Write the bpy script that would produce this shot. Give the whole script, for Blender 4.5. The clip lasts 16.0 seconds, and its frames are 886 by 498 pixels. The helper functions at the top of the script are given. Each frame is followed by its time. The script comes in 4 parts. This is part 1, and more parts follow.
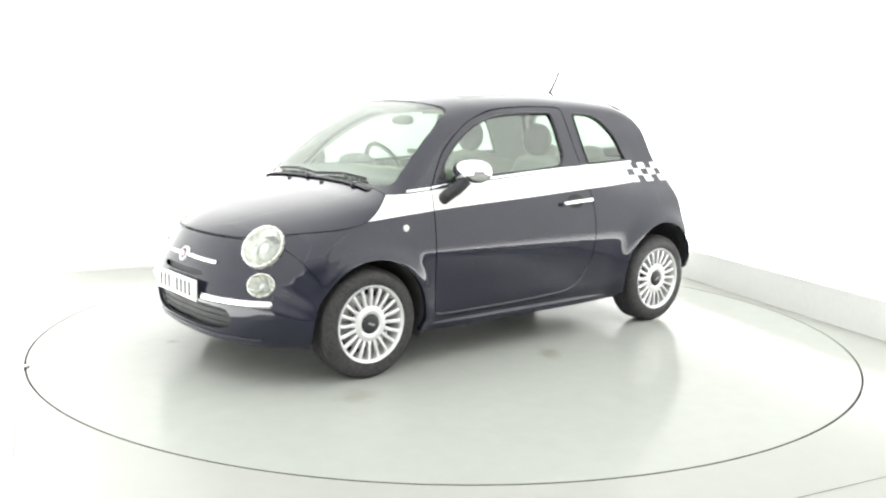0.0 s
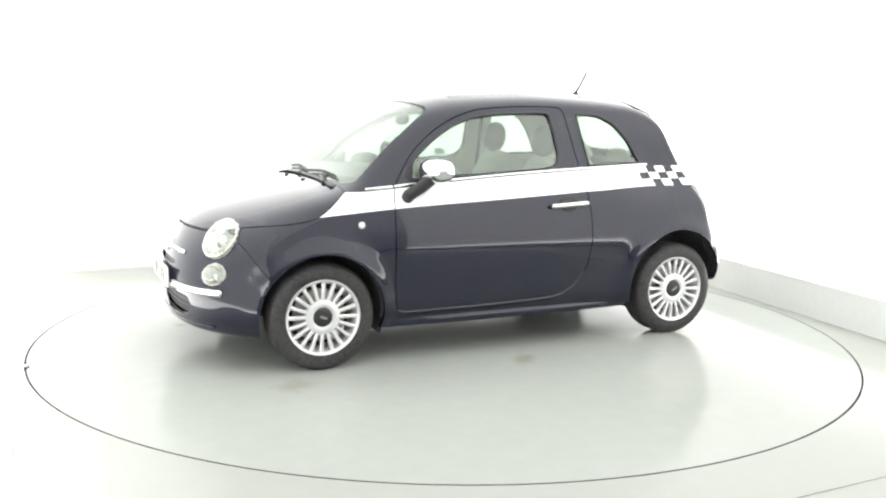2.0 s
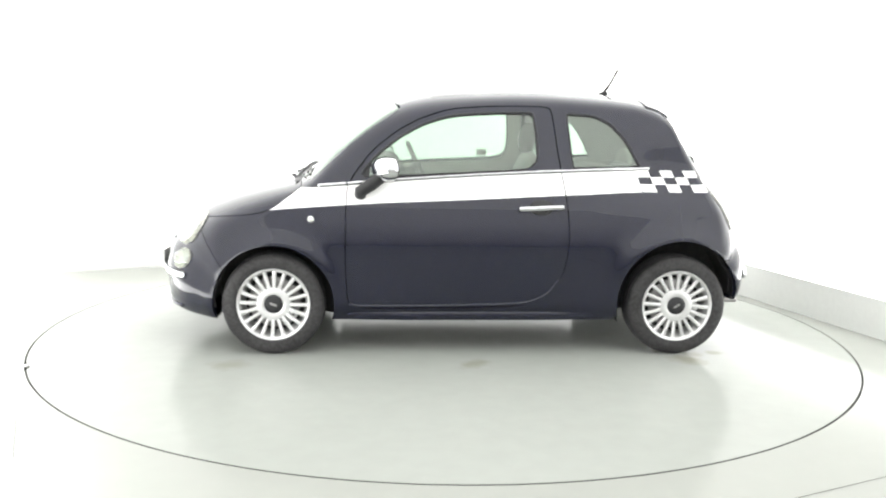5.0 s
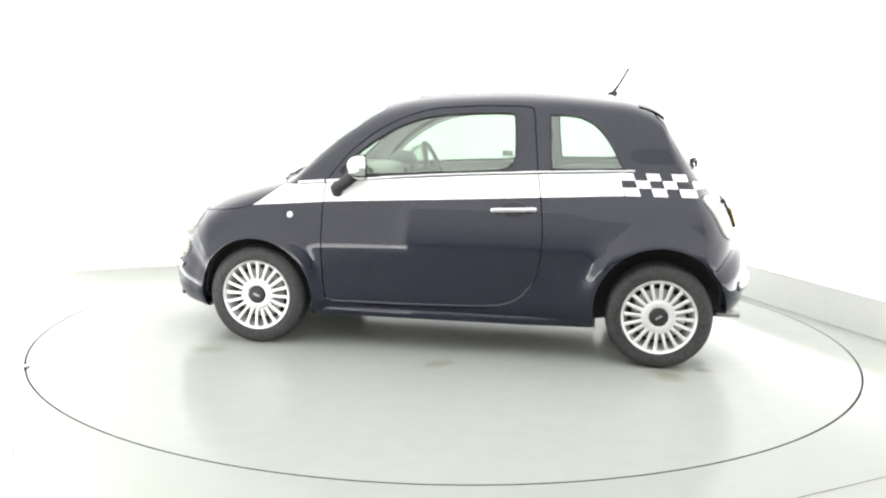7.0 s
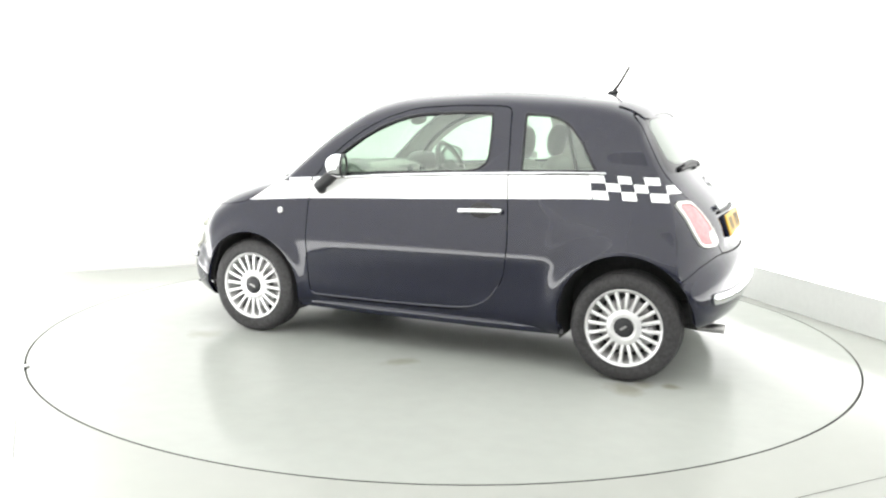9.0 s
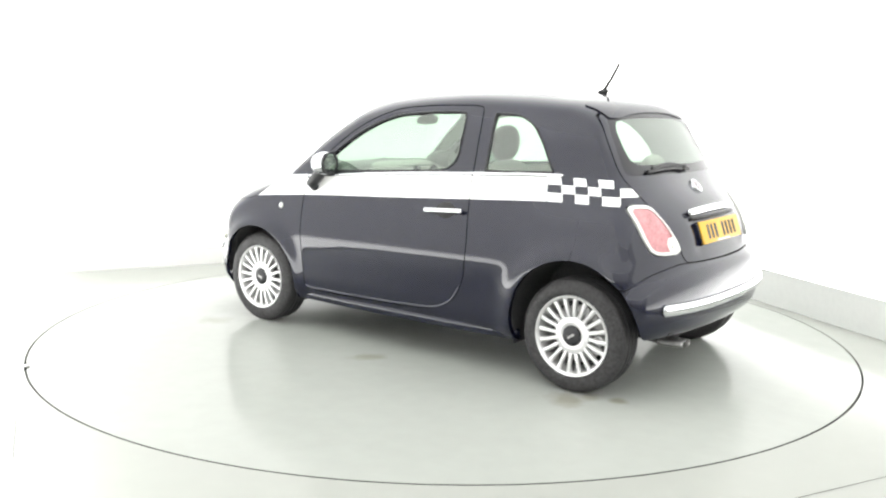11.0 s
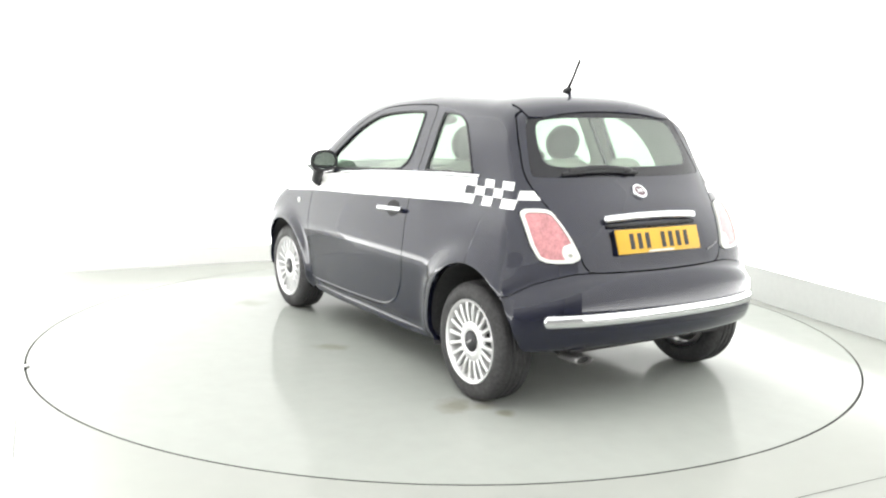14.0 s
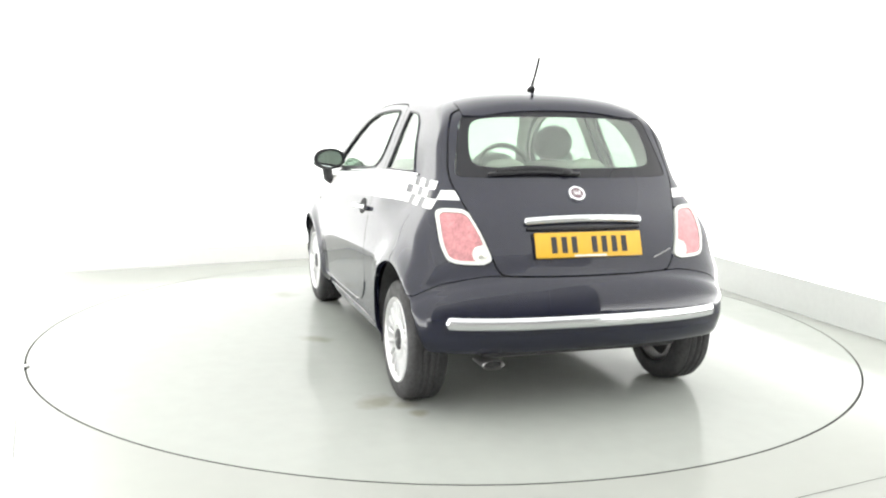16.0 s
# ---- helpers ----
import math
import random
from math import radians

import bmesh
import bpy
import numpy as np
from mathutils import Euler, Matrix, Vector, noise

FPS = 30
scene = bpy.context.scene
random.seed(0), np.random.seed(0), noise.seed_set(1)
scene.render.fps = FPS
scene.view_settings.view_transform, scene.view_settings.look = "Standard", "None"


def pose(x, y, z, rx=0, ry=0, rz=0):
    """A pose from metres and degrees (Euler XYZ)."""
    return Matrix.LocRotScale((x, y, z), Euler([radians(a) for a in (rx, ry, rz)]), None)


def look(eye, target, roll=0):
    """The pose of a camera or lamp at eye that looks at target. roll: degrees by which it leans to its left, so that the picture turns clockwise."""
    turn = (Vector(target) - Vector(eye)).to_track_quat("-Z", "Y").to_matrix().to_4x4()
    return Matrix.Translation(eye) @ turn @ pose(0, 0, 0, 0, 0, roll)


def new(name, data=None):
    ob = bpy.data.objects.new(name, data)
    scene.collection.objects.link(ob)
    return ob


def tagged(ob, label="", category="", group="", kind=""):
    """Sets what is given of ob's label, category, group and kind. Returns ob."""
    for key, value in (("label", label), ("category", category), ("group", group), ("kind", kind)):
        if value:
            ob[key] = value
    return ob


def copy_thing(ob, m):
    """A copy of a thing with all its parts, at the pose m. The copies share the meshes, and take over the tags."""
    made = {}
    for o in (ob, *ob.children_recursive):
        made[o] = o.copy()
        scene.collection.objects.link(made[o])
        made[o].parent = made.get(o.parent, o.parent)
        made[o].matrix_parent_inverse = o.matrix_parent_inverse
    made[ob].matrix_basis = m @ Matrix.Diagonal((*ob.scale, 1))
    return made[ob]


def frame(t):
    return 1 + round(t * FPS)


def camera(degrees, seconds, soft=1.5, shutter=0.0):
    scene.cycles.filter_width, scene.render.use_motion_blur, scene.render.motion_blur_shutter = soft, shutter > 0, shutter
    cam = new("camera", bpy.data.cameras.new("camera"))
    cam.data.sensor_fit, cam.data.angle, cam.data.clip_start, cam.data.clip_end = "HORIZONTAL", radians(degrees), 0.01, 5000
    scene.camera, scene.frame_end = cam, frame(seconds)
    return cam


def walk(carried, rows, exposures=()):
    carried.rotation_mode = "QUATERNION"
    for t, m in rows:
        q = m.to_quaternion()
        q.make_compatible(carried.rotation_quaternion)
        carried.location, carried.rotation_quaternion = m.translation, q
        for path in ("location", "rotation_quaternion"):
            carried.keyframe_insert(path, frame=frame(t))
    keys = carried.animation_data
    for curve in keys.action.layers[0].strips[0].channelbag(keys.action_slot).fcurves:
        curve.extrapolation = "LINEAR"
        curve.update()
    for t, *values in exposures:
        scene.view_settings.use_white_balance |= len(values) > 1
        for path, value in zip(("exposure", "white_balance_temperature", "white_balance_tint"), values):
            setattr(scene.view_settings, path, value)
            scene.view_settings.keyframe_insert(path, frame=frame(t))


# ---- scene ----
# camera: fixed, looking slightly down on the turntable
cam = camera(52.5057, 16.0, soft=2.2)
EYE = look((0.0, -5.6313, 1.3943), (-0.0166, -0.0686, 0.5180), 1.0794)
walk(cam, [(0.0, EYE), (16.0, EYE)])

TURN_START, TURN_RATE = 218.979, -6.926      # degrees, degrees per second
CAR_X, CAR_Y = -0.1409, -0.1214              # the car's middle, off the table's axis
TABLE_R = 2.445

# ---- light ----
world = bpy.data.worlds.new("studio_world")
scene.world = world
world.use_nodes = True
world.node_tree.nodes["Background"].inputs[0].default_value = (1.0, 1.0, 1.0, 1)
world.node_tree.nodes["Background"].inputs[1].default_value = 0.3
CEILING_GLOW = 1.15                           # glow added to the unseen ceiling
# walls with light put in as emission: glow at foot and head
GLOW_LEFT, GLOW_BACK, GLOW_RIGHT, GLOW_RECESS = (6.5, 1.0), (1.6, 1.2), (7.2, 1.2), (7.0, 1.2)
GLOW_BEHIND = (0.0, 1.0)                     # unseen walls behind the camera: dark foot, glow put in above
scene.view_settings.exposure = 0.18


# ---- materials ----
def material(name, color, rough=0.5, metal=0.0, coat=0.0, spec=0.5, emit=None, strength=0.0,
             vary=0.0, scale=4.0, fine=60.0, bump=0.0, bump_scale=200.0):
    """A principled surface with mottling at two scales and a fine relief."""
    m = bpy.data.materials.new(name)
    m.use_nodes = True
    nt = m.node_tree
    b = nt.nodes["Principled BSDF"]
    b.inputs["Base Color"].default_value = (*color, 1)
    b.inputs["Roughness"].default_value = rough
    b.inputs["Metallic"].default_value = metal
    b.inputs["Coat Weight"].default_value = coat
    b.inputs["Coat Roughness"].default_value = 0.04
    b.inputs["Specular IOR Level"].default_value = spec
    if emit:
        b.inputs["Emission Color"].default_value = (*emit, 1)
        b.inputs["Emission Strength"].default_value = strength
    if vary or bump:
        co = nt.nodes.new("ShaderNodeTexCoord")
    if vary:
        n1 = nt.nodes.new("ShaderNodeTexNoise")
        n2 = nt.nodes.new("ShaderNodeTexNoise")
        n1.inputs["Scale"].default_value, n2.inputs["Scale"].default_value = scale, fine
        n1.inputs["Detail"].default_value = 5
        add = nt.nodes.new("ShaderNodeMath")
        add.operation = "ADD"
        ramp = nt.nodes.new("ShaderNodeMapRange")
        ramp.inputs["From Min"].default_value, ramp.inputs["From Max"].default_value = 0.7, 1.3
        ramp.inputs["To Min"].default_value, ramp.inputs["To Max"].default_value = 1 - vary, 1 + vary
        mul = nt.nodes.new("ShaderNodeVectorMath")
        mul.operation = "SCALE"
        mul.inputs[0].default_value = color
        for n in (n1, n2):
            nt.links.new(co.outputs["Object"], n.inputs["Vector"])
        nt.links.new(n1.outputs["Fac"], add.inputs[0])
        nt.links.new(n2.outputs["Fac"], add.inputs[1])
        nt.links.new(add.outputs[0], ramp.inputs["Value"])
        nt.links.new(ramp.outputs["Result"], mul.inputs["Scale"])
        nt.links.new(mul.outputs["Vector"], b.inputs["Base Color"])
        rr = nt.nodes.new("ShaderNodeMapRange")
        rr.inputs["From Min"].default_value, rr.inputs["From Max"].default_value = 0.3, 0.7
        rr.inputs["To Min"].default_value = max(0.0, rough * (1 - 1.2 * vary))
        rr.inputs["To Max"].default_value = min(1.0, rough * (1 + 1.2 * vary))
        nt.links.new(n1.outputs["Fac"], rr.inputs["Value"])
        nt.links.new(rr.outputs["Result"], b.inputs["Roughness"])
    if bump:
        nb = nt.nodes.new("ShaderNodeTexNoise")
        nb.inputs["Scale"].default_value = bump_scale
        bp = nt.nodes.new("ShaderNodeBump")
        bp.inputs["Strength"].default_value = bump
        bp.inputs["Distance"].default_value = 0.002
        nt.links.new(co.outputs["Object"], nb.inputs["Vector"])
        nt.links.new(nb.outputs["Fac"], bp.inputs["Height"])
        nt.links.new(bp.outputs["Normal"], b.inputs["Normal"])
    return m


def glass_material(name, tint, rough=0.0):
    """Thin glass: clear tint with a fresnel gloss."""
    m = bpy.data.materials.new(name)
    m.use_nodes = True
    nt = m.node_tree
    nt.nodes.remove(nt.nodes["Principled BSDF"])
    tr = nt.nodes.new("ShaderNodeBsdfTransparent")
    tr.inputs["Color"].default_value = (*tint, 1)
    gl = nt.nodes.new("ShaderNodeBsdfGlossy")
    gl.inputs["Roughness"].default_value = rough
    lw = nt.nodes.new("ShaderNodeLayerWeight")
    lw.inputs["Blend"].default_value = 0.5
    pw = nt.nodes.new("ShaderNodeMath")
    pw.operation = "POWER"
    pw.inputs[1].default_value = 5.0
    fr = nt.nodes.new("ShaderNodeMath")
    fr.operation = "MULTIPLY_ADD"
    fr.inputs[1].default_value, fr.inputs[2].default_value = 0.9, 0.09
    nt.links.new(lw.outputs["Facing"], pw.inputs[0])
    nt.links.new(pw.outputs[0], fr.inputs[0])
    mix = nt.nodes.new("ShaderNodeMixShader")
    nt.links.new(fr.outputs[0], mix.inputs[0])
    nt.links.new(tr.outputs[0], mix.inputs[1])
    nt.links.new(gl.outputs[0], mix.inputs[2])
    nt.links.new(mix.outputs[0], nt.nodes["Material Output"].inputs["Surface"])
    return m


def glow_wall(name, foot, head, paint=(0.75, 0.75, 0.74), top=0.95):
    """A wall whose own glow stands in for foot tubes: brightest low down, fading upward."""
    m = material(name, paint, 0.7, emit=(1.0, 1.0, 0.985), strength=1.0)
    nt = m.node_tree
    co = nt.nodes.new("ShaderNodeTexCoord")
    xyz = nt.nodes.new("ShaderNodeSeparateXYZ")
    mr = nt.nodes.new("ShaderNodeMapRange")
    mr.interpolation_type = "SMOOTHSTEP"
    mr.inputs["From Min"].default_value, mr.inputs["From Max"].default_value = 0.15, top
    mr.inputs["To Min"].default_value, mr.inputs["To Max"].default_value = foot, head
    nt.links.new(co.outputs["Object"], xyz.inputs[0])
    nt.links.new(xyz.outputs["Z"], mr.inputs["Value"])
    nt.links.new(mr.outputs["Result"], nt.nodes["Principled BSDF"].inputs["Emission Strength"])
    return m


# the wash of light is emission, set wall by wall
WALL_LEFT = glow_wall("glow_wall_left", *GLOW_LEFT, top=0.36)
WALL_BACK = glow_wall("glow_wall_back", *GLOW_BACK, top=0.50)
WALL_RIGHT = glow_wall("glow_wall_right", *GLOW_RIGHT, top=0.70)
WALL_RECESS = glow_wall("glow_wall_recess", *GLOW_RECESS, top=0.36)
# unseen grey walls shape the reflections: dim low down, emission added higher up
WALL_HEAD_GLOW = glow_wall("grey_wall_head_glow", *GLOW_BEHIND, (0.32, 0.32, 0.32), 2.4)
SKIRT_WHITE = material("white_baseboard_paint", (0.66, 0.66, 0.64), 0.45, vary=0.02, scale=2.0, fine=30.0)
SKIRT = material("skirting_paint", (0.64, 0.65, 0.63), 0.45, vary=0.03, scale=2.0, fine=30.0)
JOINT = material("grey_sealing_strip", (0.22, 0.22, 0.21), 0.6, vary=0.25, scale=3.0, fine=30.0)
# the ceiling out of view is given its own emission as top light
CEIL = material("luminous_ceiling", (0.85, 0.85, 0.84), 0.8, emit=(1.0, 1.0, 0.99), strength=CEILING_GLOW)
FLOOR = material("white_epoxy_floor", (0.300, 0.309, 0.288), 0.15, spec=0.05, vary=0.015, scale=0.8, fine=9.0)
TABLE = material("turntable_floor", (0.316, 0.329, 0.308), 0.14, spec=0.05, vary=0.03, scale=0.8, fine=9.0)
GAP = material("dark_gap", (0.03, 0.03, 0.03), 0.8)
PAINT = material("navy_paint", (0.0056, 0.0066, 0.0175), 0.30, spec=0.02, coat=1.0, vary=0.06, scale=3.0, fine=400.0)
WHITE_VINYL = material("white_vinyl", (0.82, 0.82, 0.81), 0.25, vary=0.02, scale=6.0)
CHROME = material("chrome", (0.66, 0.67, 0.68), 0.07, metal=1.0)
ALLOY = material("silver_alloy", (0.62, 0.62, 0.62), 0.30, metal=0.5, vary=0.03, scale=8.0)
RUBBER = material("tyre_rubber", (0.034, 0.033, 0.034), 0.62, spec=0.3, vary=0.45, scale=7.0, fine=70.0, bump=0.25, bump_scale=120.0)
BLACK = material("black_plastic", (0.020, 0.020, 0.022), 0.42, spec=0.35, vary=0.1, scale=9.0, bump=0.2, bump_scale=300.0)
GLOSS_BLACK = material("gloss_black", (0.010, 0.010, 0.013), 0.10, spec=0.3, coat=0.0)
UNDER = material("underbody_black", (0.045, 0.045, 0.045), 0.9, spec=0.2, vary=0.2, scale=4.0)
CREAM = material("cream_trim", (0.62, 0.60, 0.54), 0.5, vary=0.05, scale=7.0, fine=90.0, bump=0.15, bump_scale=250.0)
SEAT = material("grey_seat_cloth", (0.44, 0.44, 0.41), 0.85, vary=0.12, scale=9.0, fine=200.0, bump=0.3, bump_scale=350.0)
# pale headrests against the light: their shade is in this dark colour
BACKLIT_CLOTH = material("backlit_headrest_cloth", (0.09, 0.095, 0.088), 0.85, vary=0.12, scale=9.0, fine=200.0, bump=0.3, bump_scale=350.0)
DASH = material("dashboard_grey", (0.20, 0.20, 0.19), 0.55, vary=0.08, scale=8.0, bump=0.2, bump_scale=250.0)
LINER = material("headliner", (0.55, 0.54, 0.50), 0.9, vary=0.05, scale=6.0)
LAMP_BOWL = material("lamp_reflector", (0.62, 0.62, 0.56), 0.28, metal=0.6, vary=0.08, scale=40.0, fine=150.0)
STEEL = material("dull_steel", (0.32, 0.315, 0.31), 0.42, metal=1.0, vary=0.1, scale=20.0)
RED_LENS = material("red_lens", (0.40, 0.145, 0.155), 0.12, coat=0.8, vary=0.30, scale=25.0, fine=120.0)
CLEAR_LENS = material("frosted_lens", (0.60, 0.61, 0.58), 0.15, coat=0.8, vary=0.08, scale=30.0, fine=150.0)
YELLOW = material("yellow_plate", (0.56, 0.32, 0.012), 0.35, vary=0.03, scale=12.0)
PLATE_WHITE = material("white_plate", (0.60, 0.60, 0.58), 0.35, vary=0.03, scale=12.0)
BADGE_RED = material("badge_enamel", (0.12, 0.07, 0.085), 0.2, coat=0.6)
GLASS = glass_material("tinted_glass", (0.75, 0.82, 0.765))
CLEAR = glass_material("clear_cover", (0.93, 0.95, 0.94))
MIRROR = material("mirror_glass", (0.55, 0.60, 0.58), 0.02, metal=1.0)


# ---- geometry helpers ----
def mesh_object(name, verts, faces, mat, parent=None, smooth=False, label=""):
    me = bpy.data.meshes.new(name)
    me.from_pydata([tuple(v) for v in verts], [], [tuple(f) for f in faces])
    me.materials.append(mat)
    if smooth:
        me.polygons.foreach_set("use_smooth", [True] * len(me.polygons))
    me.update()
    ob = new(name, me)
    if parent:
        ob.parent = parent
    if label:
        tagged(ob, label)
    return ob


def slab(name, a, b, z0, z1, thick, mat, label="", kind="structure", category=""):
    """An upright slab from a to b in plan, its inner face on the line, its thickness to the right of the way from a to b."""
    a, b = Vector(a), Vector(b)
    d = (b - a).normalized()
    n = Vector((d.y, -d.x)) * thick
    p = [a, b, b + n, a + n]
    v = [(q.x, q.y, z) for z in (z0, z1) for q in p]
    f = [(3, 2, 1, 0), (4, 5, 6, 7), (0, 1, 5, 4), (1, 2, 6, 5), (2, 3, 7, 6), (3, 0, 4, 7)]
    return tagged(mesh_object(name, v, f, mat), label, category, kind=kind)


# ---- the room ----
ROOM_H = 3.4
LEFT_FAR, LEFT_NEAR = (-3.41, 1.50), (-1.25, -3.27)
CORNER = (1.42, 3.80)
RIGHT_NEAR = (4.60, -5.40)
ROOM = [LEFT_NEAR, LEFT_FAR, CORNER, RIGHT_NEAR, (4.6, -7.4), (-3.4, -7.4), (-3.4, -3.27)]
GLOWING = "brightly lit white studio wall"
GLOWING_ABOVE = "plain grey studio wall, lit from above only"
# recess and return lie out of view; their glow is added for reflections
WALLS = [("wall_left", WALL_LEFT, GLOWING), ("wall_back", WALL_BACK, GLOWING), ("wall_right", WALL_RIGHT, GLOWING), ("wall_side", WALL_HEAD_GLOW, GLOWING_ABOVE),
         ("wall_behind", WALL_HEAD_GLOW, GLOWING_ABOVE), ("wall_recess", WALL_RECESS, GLOWING), ("wall_return", WALL_RECESS, GLOWING)]


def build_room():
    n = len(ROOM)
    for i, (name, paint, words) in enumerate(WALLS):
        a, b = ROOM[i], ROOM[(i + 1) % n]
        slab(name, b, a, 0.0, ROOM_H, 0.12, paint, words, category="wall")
    for name, a, b, h, paint in (("baseboard_back", CORNER, LEFT_FAR, 0.15, SKIRT_WHITE), ("baseboard_right", RIGHT_NEAR, CORNER, 0.25, SKIRT)):
        a, b = Vector(a), Vector(b)
        d = (b - a).normalized()
        off = Vector((-d.y, d.x)) * 0.02
        slab(name, a + off, b + off, 0.0, h, 0.02, paint, "matt off-white painted baseboard along the wall", category="baseboard")
    # thin worn joint where the left wall meets the floor
    a, b = Vector(LEFT_FAR), Vector(LEFT_NEAR)
    d = (b - a).normalized()
    off = Vector((-d.y, d.x)) * 0.012
    slab("trim_left", a + off, b + off, 0.0, 0.012, 0.012, JOINT, "thin grey sealing strip at the foot of the wall", category="trim")
    # floor sheet with a round hole, the pit below it closed by a dark ring
    seg = 160
    ring = [(math.cos(2 * math.pi * i / seg), math.sin(2 * math.pi * i / seg)) for i in range(seg)]
    r0 = TABLE_R + 0.009
    v = [(c * r0, s * r0, 0) for c, s in ring] + [(c * 14, s * 14, 0) for c, s in ring] + [(c * r0, s * r0, -0.06) for c, s in ring]
    f = []
    for i in range(seg):
        j = (i + 1) % seg
        f += [(i, i + seg, j + seg, j), (j, j + 2 * seg, i + 2 * seg, i)]
    tagged(mesh_object("floor", v, f, FLOOR), "glossy pale grey epoxy studio floor", "floor", kind="structure")
    v = [(c * (r0 + 0.02), s * (r0 + 0.02), -0.055) for c, s in ring]
    tagged(mesh_object("pit_floor", v, [tuple(range(seg))], GAP), "dark pit under the turntable gap", "floor", kind="structure")
    v = [(x, y, z) for z in (ROOM_H, ROOM_H + 0.1) for x, y in ((-5, -8), (6, -8), (6, 5), (-5, 5))]
    f = [(0, 1, 2, 3), (7, 6, 5, 4), (0, 4, 5, 1), (1, 5, 6, 2), (2, 6, 7, 3), (3, 7, 4, 0)]
    tagged(mesh_object("ceiling", v, f, CEIL), "plain white studio ceiling", "ceiling", kind="structure")


build_room()


def build_table():
    """A round deck with a thin dark ring added along the gap, on one turning base."""
    seg = 160
    ring = [(math.cos(2 * math.pi * i / seg), math.sin(2 * math.pi * i / seg)) for i in range(seg)]
    table = tagged(new("turntable"), "glossy pale grey round turntable set flush in the floor", "turntable")
    r = TABLE_R - 0.003
    v = [(c * r, q * r, z) for z in (0.0, -0.05) for c, q in ring]
    f = [tuple(range(seg)), tuple(range(2 * seg - 1, seg - 1, -1))]
    f += [(i, i + seg, (i + 1) % seg + seg, (i + 1) % seg) for i in range(seg)]
    mesh_object("deck", v, f, TABLE, table, label="glossy pale grey deck with tyre marks")
    # added ring in the gap's dark colour, thickens the dark line
    v = [(c * k, q * k, z) for k, z in ((r, -0.001), (TABLE_R, -0.001), (TABLE_R, -0.05), (r, -0.05)) for c, q in ring]
    f = [(k * seg + i, k * seg + (i + 1) % seg, (k + 1) % 4 * seg + (i + 1) % seg, (k + 1) % 4 * seg + i) for k in range(4) for i in range(seg)]
    mesh_object("gap_ring", v, [q[::-1] for q in f], GAP, table, label="thin dark metal edge band")
    return table


def add_stains(m, spots, color):
    """Worn dirty marks at places of the surface, broken up by noise."""
    nt = m.node_tree
    b = nt.nodes["Principled BSDF"]
    src = b.inputs["Base Color"].links[0].from_socket
    co = nt.nodes.new("ShaderNodeTexCoord")
    noise_a = nt.nodes.new("ShaderNodeTexNoise")
    noise_a.inputs["Scale"].default_value, noise_a.inputs["Detail"].default_value = 9.0, 6.0
    nt.links.new(co.outputs["Object"], noise_a.inputs["Vector"])
    total = None
    for x, y, r, k in spots:
        d = nt.nodes.new("ShaderNodeVectorMath")
        d.operation = "DISTANCE"
        d.inputs[1].default_value = (x, y, 0)
        nt.links.new(co.outputs["Object"], d.inputs[0])
        wob = nt.nodes.new("ShaderNodeMath")
        wob.operation = "MULTIPLY_ADD"
        wob.inputs[1].default_value = 1.6 * r
        nt.links.new(noise_a.outputs["Fac"], wob.inputs[0])
        nt.links.new(d.outputs["Value"], wob.inputs[2])
        mr = nt.nodes.new("ShaderNodeMapRange")
        mr.inputs["From Min"].default_value, mr.inputs["From Max"].default_value = 1.0 * r, 1.75 * r
        mr.inputs["To Min"].default_value, mr.inputs["To Max"].default_value = k, 0.0
        nt.links.new(wob.outputs[0], mr.inputs["Value"])
        if total is None:
            total = mr.outputs[0]
        else:
            mx = nt.nodes.new("ShaderNodeMath")
            mx.operation = "MAXIMUM"
            nt.links.new(total, mx.inputs[0])
            nt.links.new(mr.outputs[0], mx.inputs[1])
            total = mx.outputs[0]
    mix = nt.nodes.new("ShaderNodeMix")
    mix.data_type = "RGBA"
    mix.inputs["B"].default_value = (*color, 1)
    nt.links.new(total, mix.inputs["Factor"])
    nt.links.new(src, mix.inputs["A"])
    nt.links.new(mix.outputs["Result"], b.inputs["Base Color"])


# tyre dirt and scuffs on the table, in its own space
add_stains(TABLE, [(1.22, 0.86, 0.13, 0.35), (-1.33, 0.77, 0.13, 0.6), (-1.54, 0.62, 0.06, 0.7), (-1.40, 0.66, 0.10, 0.5), (-0.11, 0.84, 0.11, 0.45),
                   (1.55, -0.63, 0.05, 0.5), (0.45, -0.55, 0.10, 0.3), (-0.6, -1.1, 0.08, 0.25)], (0.19, 0.175, 0.135))
turntable = build_table()


# ---- the car's skin ----
def curve(table):
    """A smooth function through a table of (x, value), monotone between the entries."""
    t = np.array(sorted(tuple(map(float, r)) for r in table))
    x, y = t[:, 0], t[:, 1]
    h, d = np.diff(x), np.diff(y) / np.diff(x)
    m = np.zeros(len(x))
    for i in range(1, len(x) - 1):
        if d[i - 1] * d[i] > 0:
            w1, w2 = 2 * h[i] + h[i - 1], h[i] + 2 * h[i - 1]
            m[i] = (w1 + w2) / (w1 / d[i - 1] + w2 / d[i])
    m[0], m[-1] = d[0], d[-1]

    def f(q):
        q = np.clip(np.asarray(q, float), x[0], x[-1])
        i = np.clip(np.searchsorted(x, q) - 1, 0, len(h) - 1)
        s = (q - x[i]) / h[i]
        return (y[i] * (1 + 2 * s) * (1 - s) ** 2 + m[i] * h[i] * s * (1 - s) ** 2
                + y[i + 1] * s * s * (3 - 2 * s) + m[i + 1] * h[i] * s * s * (s - 1))
    return f


